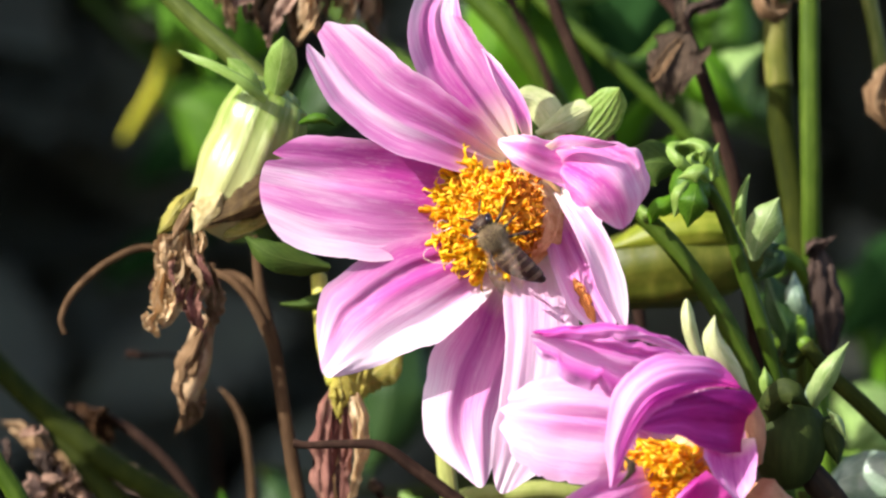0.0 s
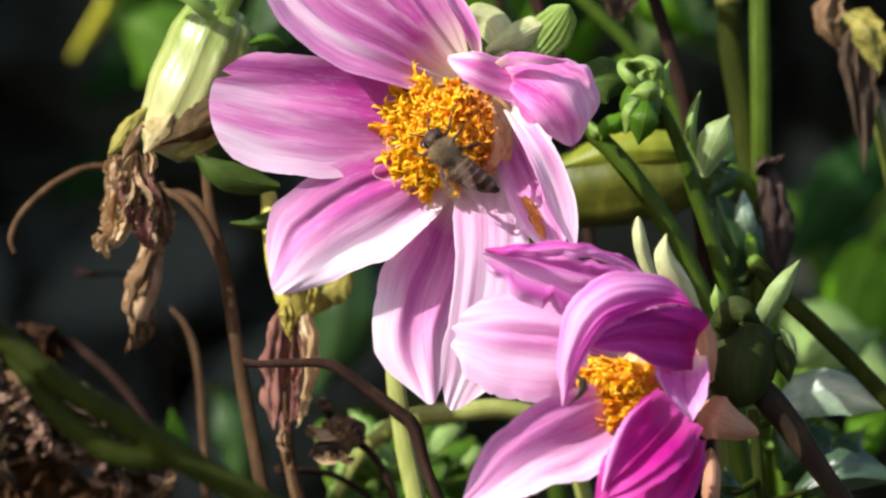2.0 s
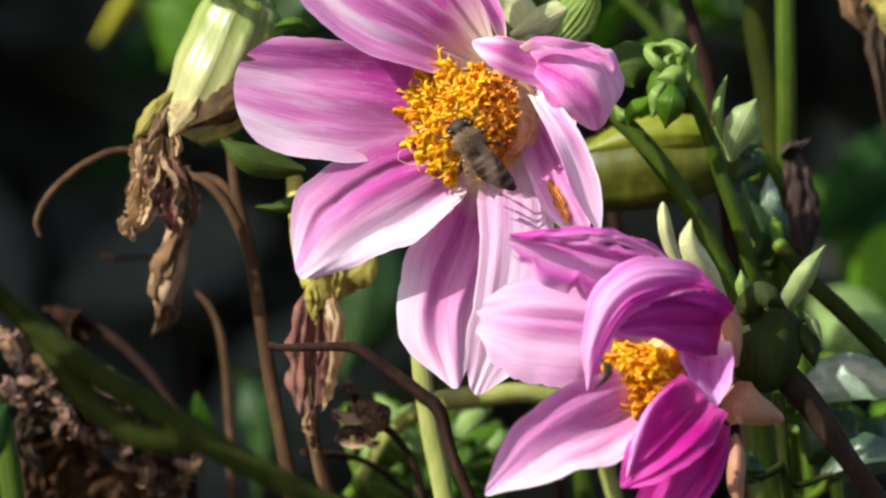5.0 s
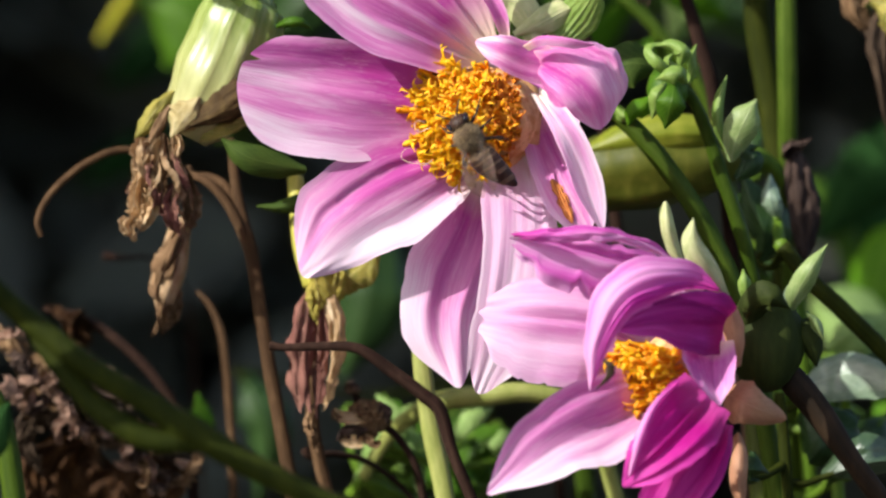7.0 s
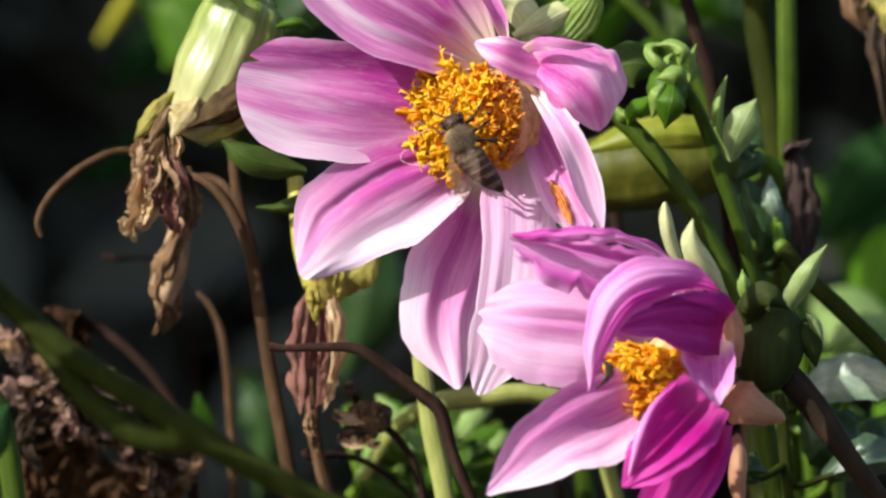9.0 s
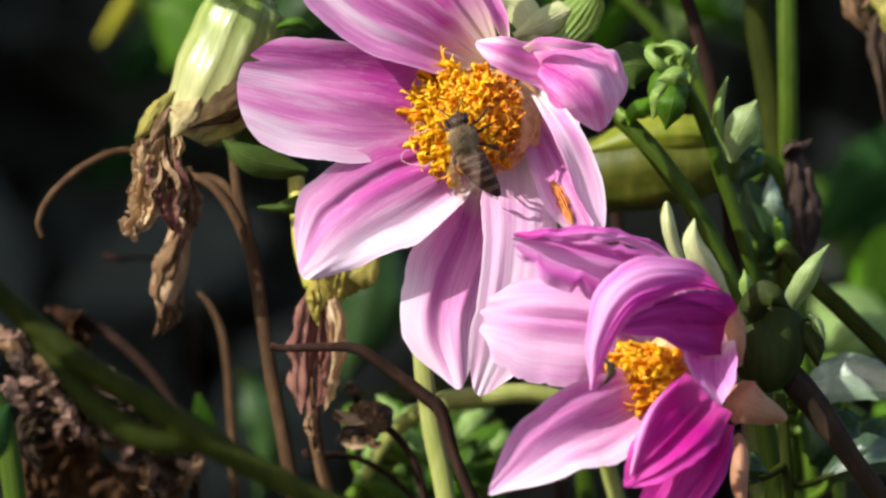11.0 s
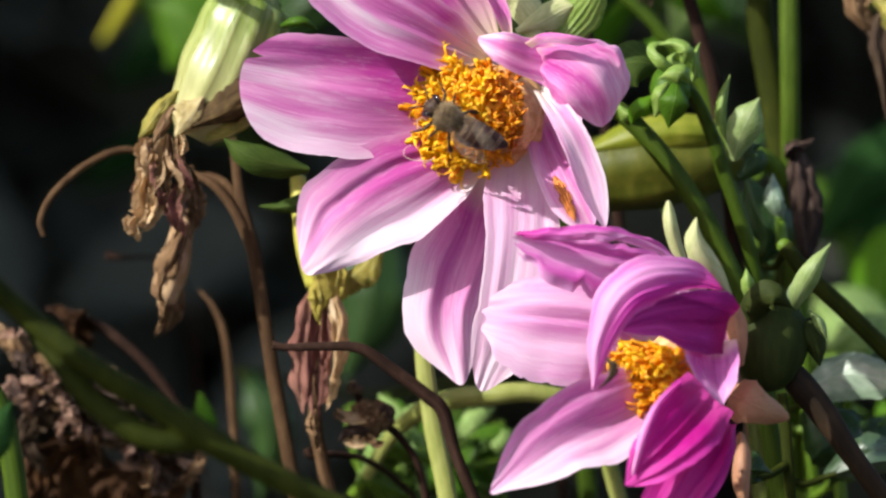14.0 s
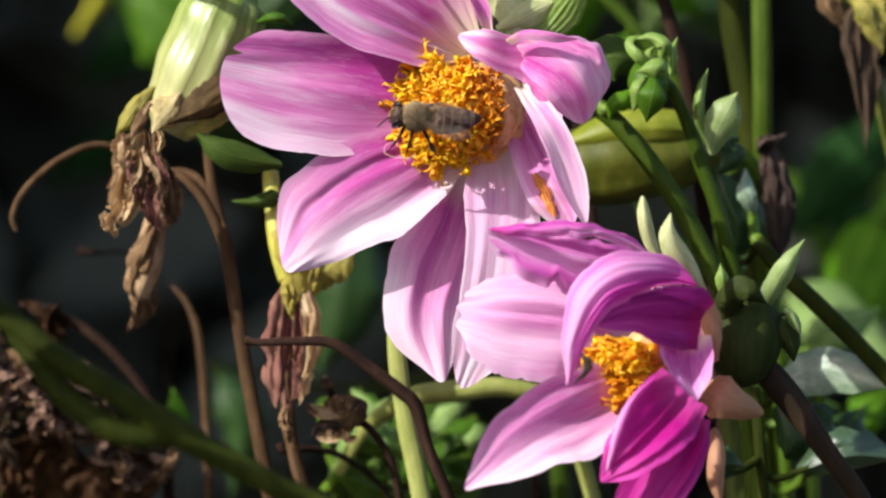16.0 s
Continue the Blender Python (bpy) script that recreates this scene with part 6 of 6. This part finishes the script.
for k in range(6):
    rings = []
    for i in range(9):
        f = (k + i / 8 * 1.06) / 6.1
        p = line[min(60, int(f * 60))]
        r = along(profile, f) * (1.0 + 0.025 * (i / 8)) * MM
        rings.append([p + Vector((0, math.cos(a) * r, math.sin(a) * r * 0.88)) for a in [2 * math.pi * j / 22 for j in range(22)]])
    bm = bmesh.new()
    skin(bm, rings[:4], True, 1 if k else 0)
    skin(bm, rings[3:], True, 0)
    part("abdomen_segment", bm, (CHITIN, BAND), abdomen)
bm = bmesh.new()
fuzz(bm, vec(-0.6, 0, 0.15), (1.3, 1.7, 1.55), 700, 0.45, 3)
part("abdomen_hair", bm, FUZZ, abdomen)
for s in (-1, 1):
    for name, root, end, wide in (("forewing", (1.9, 1.2 * s, 1.9), (-5.3, 1.7 + 0.9 * s, 2.9 - 0.2 * s), 11), ("hindwing", (1.1, 1.4 * s, 1.6), (-3.6, 1.6 + 1.2 * s, 2.4), 8)):
        a, b = vec(*root), vec(*end)
        mid = a.lerp(b, 0.5) + vec(0, 0.5 * s, 0.35)
        bm = blade([a, a.lerp(mid, 0.6), mid, mid.lerp(b, 0.6), b], [3, wide * 0.8, wide * 1.1, wide * 1.2, wide * 0.6], rows=16, cols=8, face=(0.1, 0.25 - 0.2 * s, 1), cup=0.15, tip=0.2, seed=s)
        part(name, bm, WING, bee, "clear amber wing")
    for name, x, reach in (("front_leg", 3.4, 1.2), ("middle_leg", 2.3, 0.1), ("hind_leg", 1.2, -1.6)):
        y = 1.0 * s
        knee = vec(x + reach * 0.6, y + 1.6 * s, -1.2)
        foot = vec(x + reach * 1.1, y + 2.2 * s, -3.0)
        toe = vec(x + reach * 1.6, y + 2.8 * s, -4.0)
        leg = part(name, tube([vec(x, y * 0.7, -1.0), vec(x + reach * 0.3, y + 0.7 * s, -1.1), knee], [0.20 * MM, 0.26 * MM, 0.19 * MM], 9, 12), LEG, bee)
        broad = 0.34 if name == "hind_leg" else 0.18
        part("shin", tube([knee, knee.lerp(foot, 0.6), foot], [0.14 * MM, broad * MM, broad * MM], 9, 10), LEG, leg)
        part("tarsus", tube([foot, foot.lerp(toe, 0.5) + vec(0, 0, 0.1), toe], [0.13 * MM, 0.09 * MM, 0.07 * MM], 7, 10), LEG, leg)

# ---- what moves ----
SWAY = [  # seconds, drift of the large bloom in plan steps, then of the lower bloom
    (0.0, 0, 1, -2, 0), (0.5, 1, -4, -2, -1), (1.0, 4, -2, 1, -1), (1.5, 3, -4, 1, -3), (2.0, 0, -2, 1, -1), (2.5, 3, -5, 2, -1), (3.0, 2, -3, 1, 0), (3.5, 0, 0, 0, 0), (4.0, 4, -4, 0, 1), (4.2, -2, -2, 0, 1), (6.5, 1, -1, 1, 1), (7.5, 3, -3, 3, 0), (8.0, 1, 1, 1, 0),
    (8.5, 0, -2, 0, 0), (9.0, 1, -1, 1, 0), (11.5, 1, -1, 3, -1), (12.0, 2, -3, 3, -1), (12.5, 9, -9, 4, -4), (13.0, 3, -3, 5, -4), (13.5, 2, -3, 4, -3),
    (14.0, 2, -7, 3, -1), (14.5, 7, 4, 3, 0), (15.0, 11, 9, 3, 1), (15.5, 9, -7, 7, -1), (16.0, 16, -3, 6, 1)]
BUD_SWAY = [(0.0, -1, -2), (0.5, -3, -1), (1.0, 1, 0), (1.5, 1, -3), (2.0, 0, 1), (3.5, 0, 0), (6.5, 0, 1), (7.5, 0, 0), (11.5, 0, 0), (12.5, 1, 0), (13.5, 0, 0), (14.0, 3, 0), (14.5, 3, 2),
            (15.0, 4, 1), (15.5, 6, 0), (16.0, 11, 2)]
SHOOT_SWAY = [(0.0, -2, 3), (0.5, -3, 3), (1.0, 1, 3), (1.5, 1, 0), (2.0, 0, 1), (2.5, 2, 1), (3.0, 0, 0), (4.0, 2, 0), (6.5, 1, 2), (7.0, 0, 2), (7.5, 1, 0), (8.0, 0, 0), (9.0, 0, 0),
              (11.5, 0, 2), (12.0, 1, 0), (12.5, 5, -1), (13.0, 1, 0), (13.5, 0, 2), (14.0, 1, 0), (14.5, 1, 2), (15.0, 4, 0), (15.5, 6, -2), (16.0, 11, -1)]
BEE_WAY = [
    (0, 804, 223, 899, 336, 0.45, 0.1),
    (0.5, 796, 208, 895, 311, 0.5, 0.1),
    (1, 818, 214, 907, 314, 0.45, 0.1),
    (1.5, 815, 216, 911, 314, 0.5, 0.1),
    (2, 808, 220, 903, 319, 0.5, 0.1),
    (2.5, 812, 223, 919, 318, 0.45, 0.1),
    (3, 825, 241, 940, 329, 0.4, 0.1),
    (3.5, 810, 240, 932, 300, 0.1, -0.3),
    (4, 801, 225, 919, 310, 0.2, 0),
    (4.2, 792, 234, 908, 332, 0.2, 0.1),
    (6.3, 818, 210, 877, 345, 0.2, 0.1),
    (6.7, 808, 216, 882, 328, 0.3, 0.1),
    (7, 804, 216, 891, 339, 0.3, 0.1),
    (7.5, 816, 210, 896, 330, 0.3, 0.1),
    (8, 816, 207, 892, 336, 0.4, 0.1),
    (8.5, 810, 200, 895, 313, 0.6, 0),
    (9, 796, 215, 864, 343, 0.4, 0.1),
    (9.2, 794, 215, 863, 340, 0.4, 0.1),
    (11.3, 806, 215, 854, 347, 0.3, 0.1),
    (11.7, 805, 195, 851, 335, 0.3, 0.1),
    (12, 800, 195, 851, 332, 0.3, 0.1),
    (12.5, 798, 198, 886, 321, 0.2, 0.2),
    (13, 767, 195, 841, 334, 0.1, 0.3),
    (13.5, 766, 183, 876, 300, 0, 0.3),
    (14, 746, 187, 881, 276, 0, 0.1),
    (14.3, 742, 191, 873, 272, 0, 0.1),
    (14.5, 737, 194, 817, 324, 0.4, 0),
    (14.8, 746, 188, 856, 295, 0.2, 0),
    (15, 744, 208, 865, 306, 0.1, 0),
    (15.3, 750, 215, 875, 309, 0, 0.1),
    (15.6, 763, 213, 891, 276, -0.1, 0.2),
    (16, 738, 218, 886, 235, 0, 0.35),
]


def bee_pose(hu, hv, tu, tv, lean, rise):
    """The bee from the plan places of its head and tail; lean: how far its back turns to the left (+) or up (rise)."""
    head_at, tail_at = spot(hu, hv, -13.5), spot(tu, tv, -12.5)
    x = (head_at - tail_at).normalized()
    z = TOWARD + Vector((-lean, 0, 0)) + UP * rise
    z = (z - x * z.dot(x)).normalized()
    m = Matrix((x, z.cross(x), z)).transposed().to_4x4()
    m.translation = head_at.lerp(tail_at, 0.5) + x * (0.45 * MM)
    return m


def motions():
    still = spot(784, 441, 0)
    walk(bloom, [(t, Matrix.Translation(BLOOM + spot(784 + a, 441 + b, 0) - still)) for t, a, b, c, d in SWAY])
    walk(second, [(t, Matrix.Translation(SECOND + spot(784 + c, 441 + d, 0) - still)) for t, a, b, c, d in SWAY])
    for plant, rows in ((bud, BUD_SWAY), (shoot, SHOOT_SWAY)):
        base = plant.matrix_world.translation.copy()
        walk(plant, [(t, Matrix.Translation(base + spot(784 + a, 441 + b, 0) - still)) for t, a, b in rows])
    walk(bee, [(t, bee_pose(*row)) for t, *row in BEE_WAY])
    rnd = random.Random(77)
    for limb in [o for o in bee.children if o.name.split(".")[0] in ("front_leg", "middle_leg", "hind_leg")]:
        walk(limb, [(k * 0.5, pose(0, 0, 0, rnd.uniform(-5, 5), 0, rnd.uniform(-6, 6))) for k in range(33)])


motions()
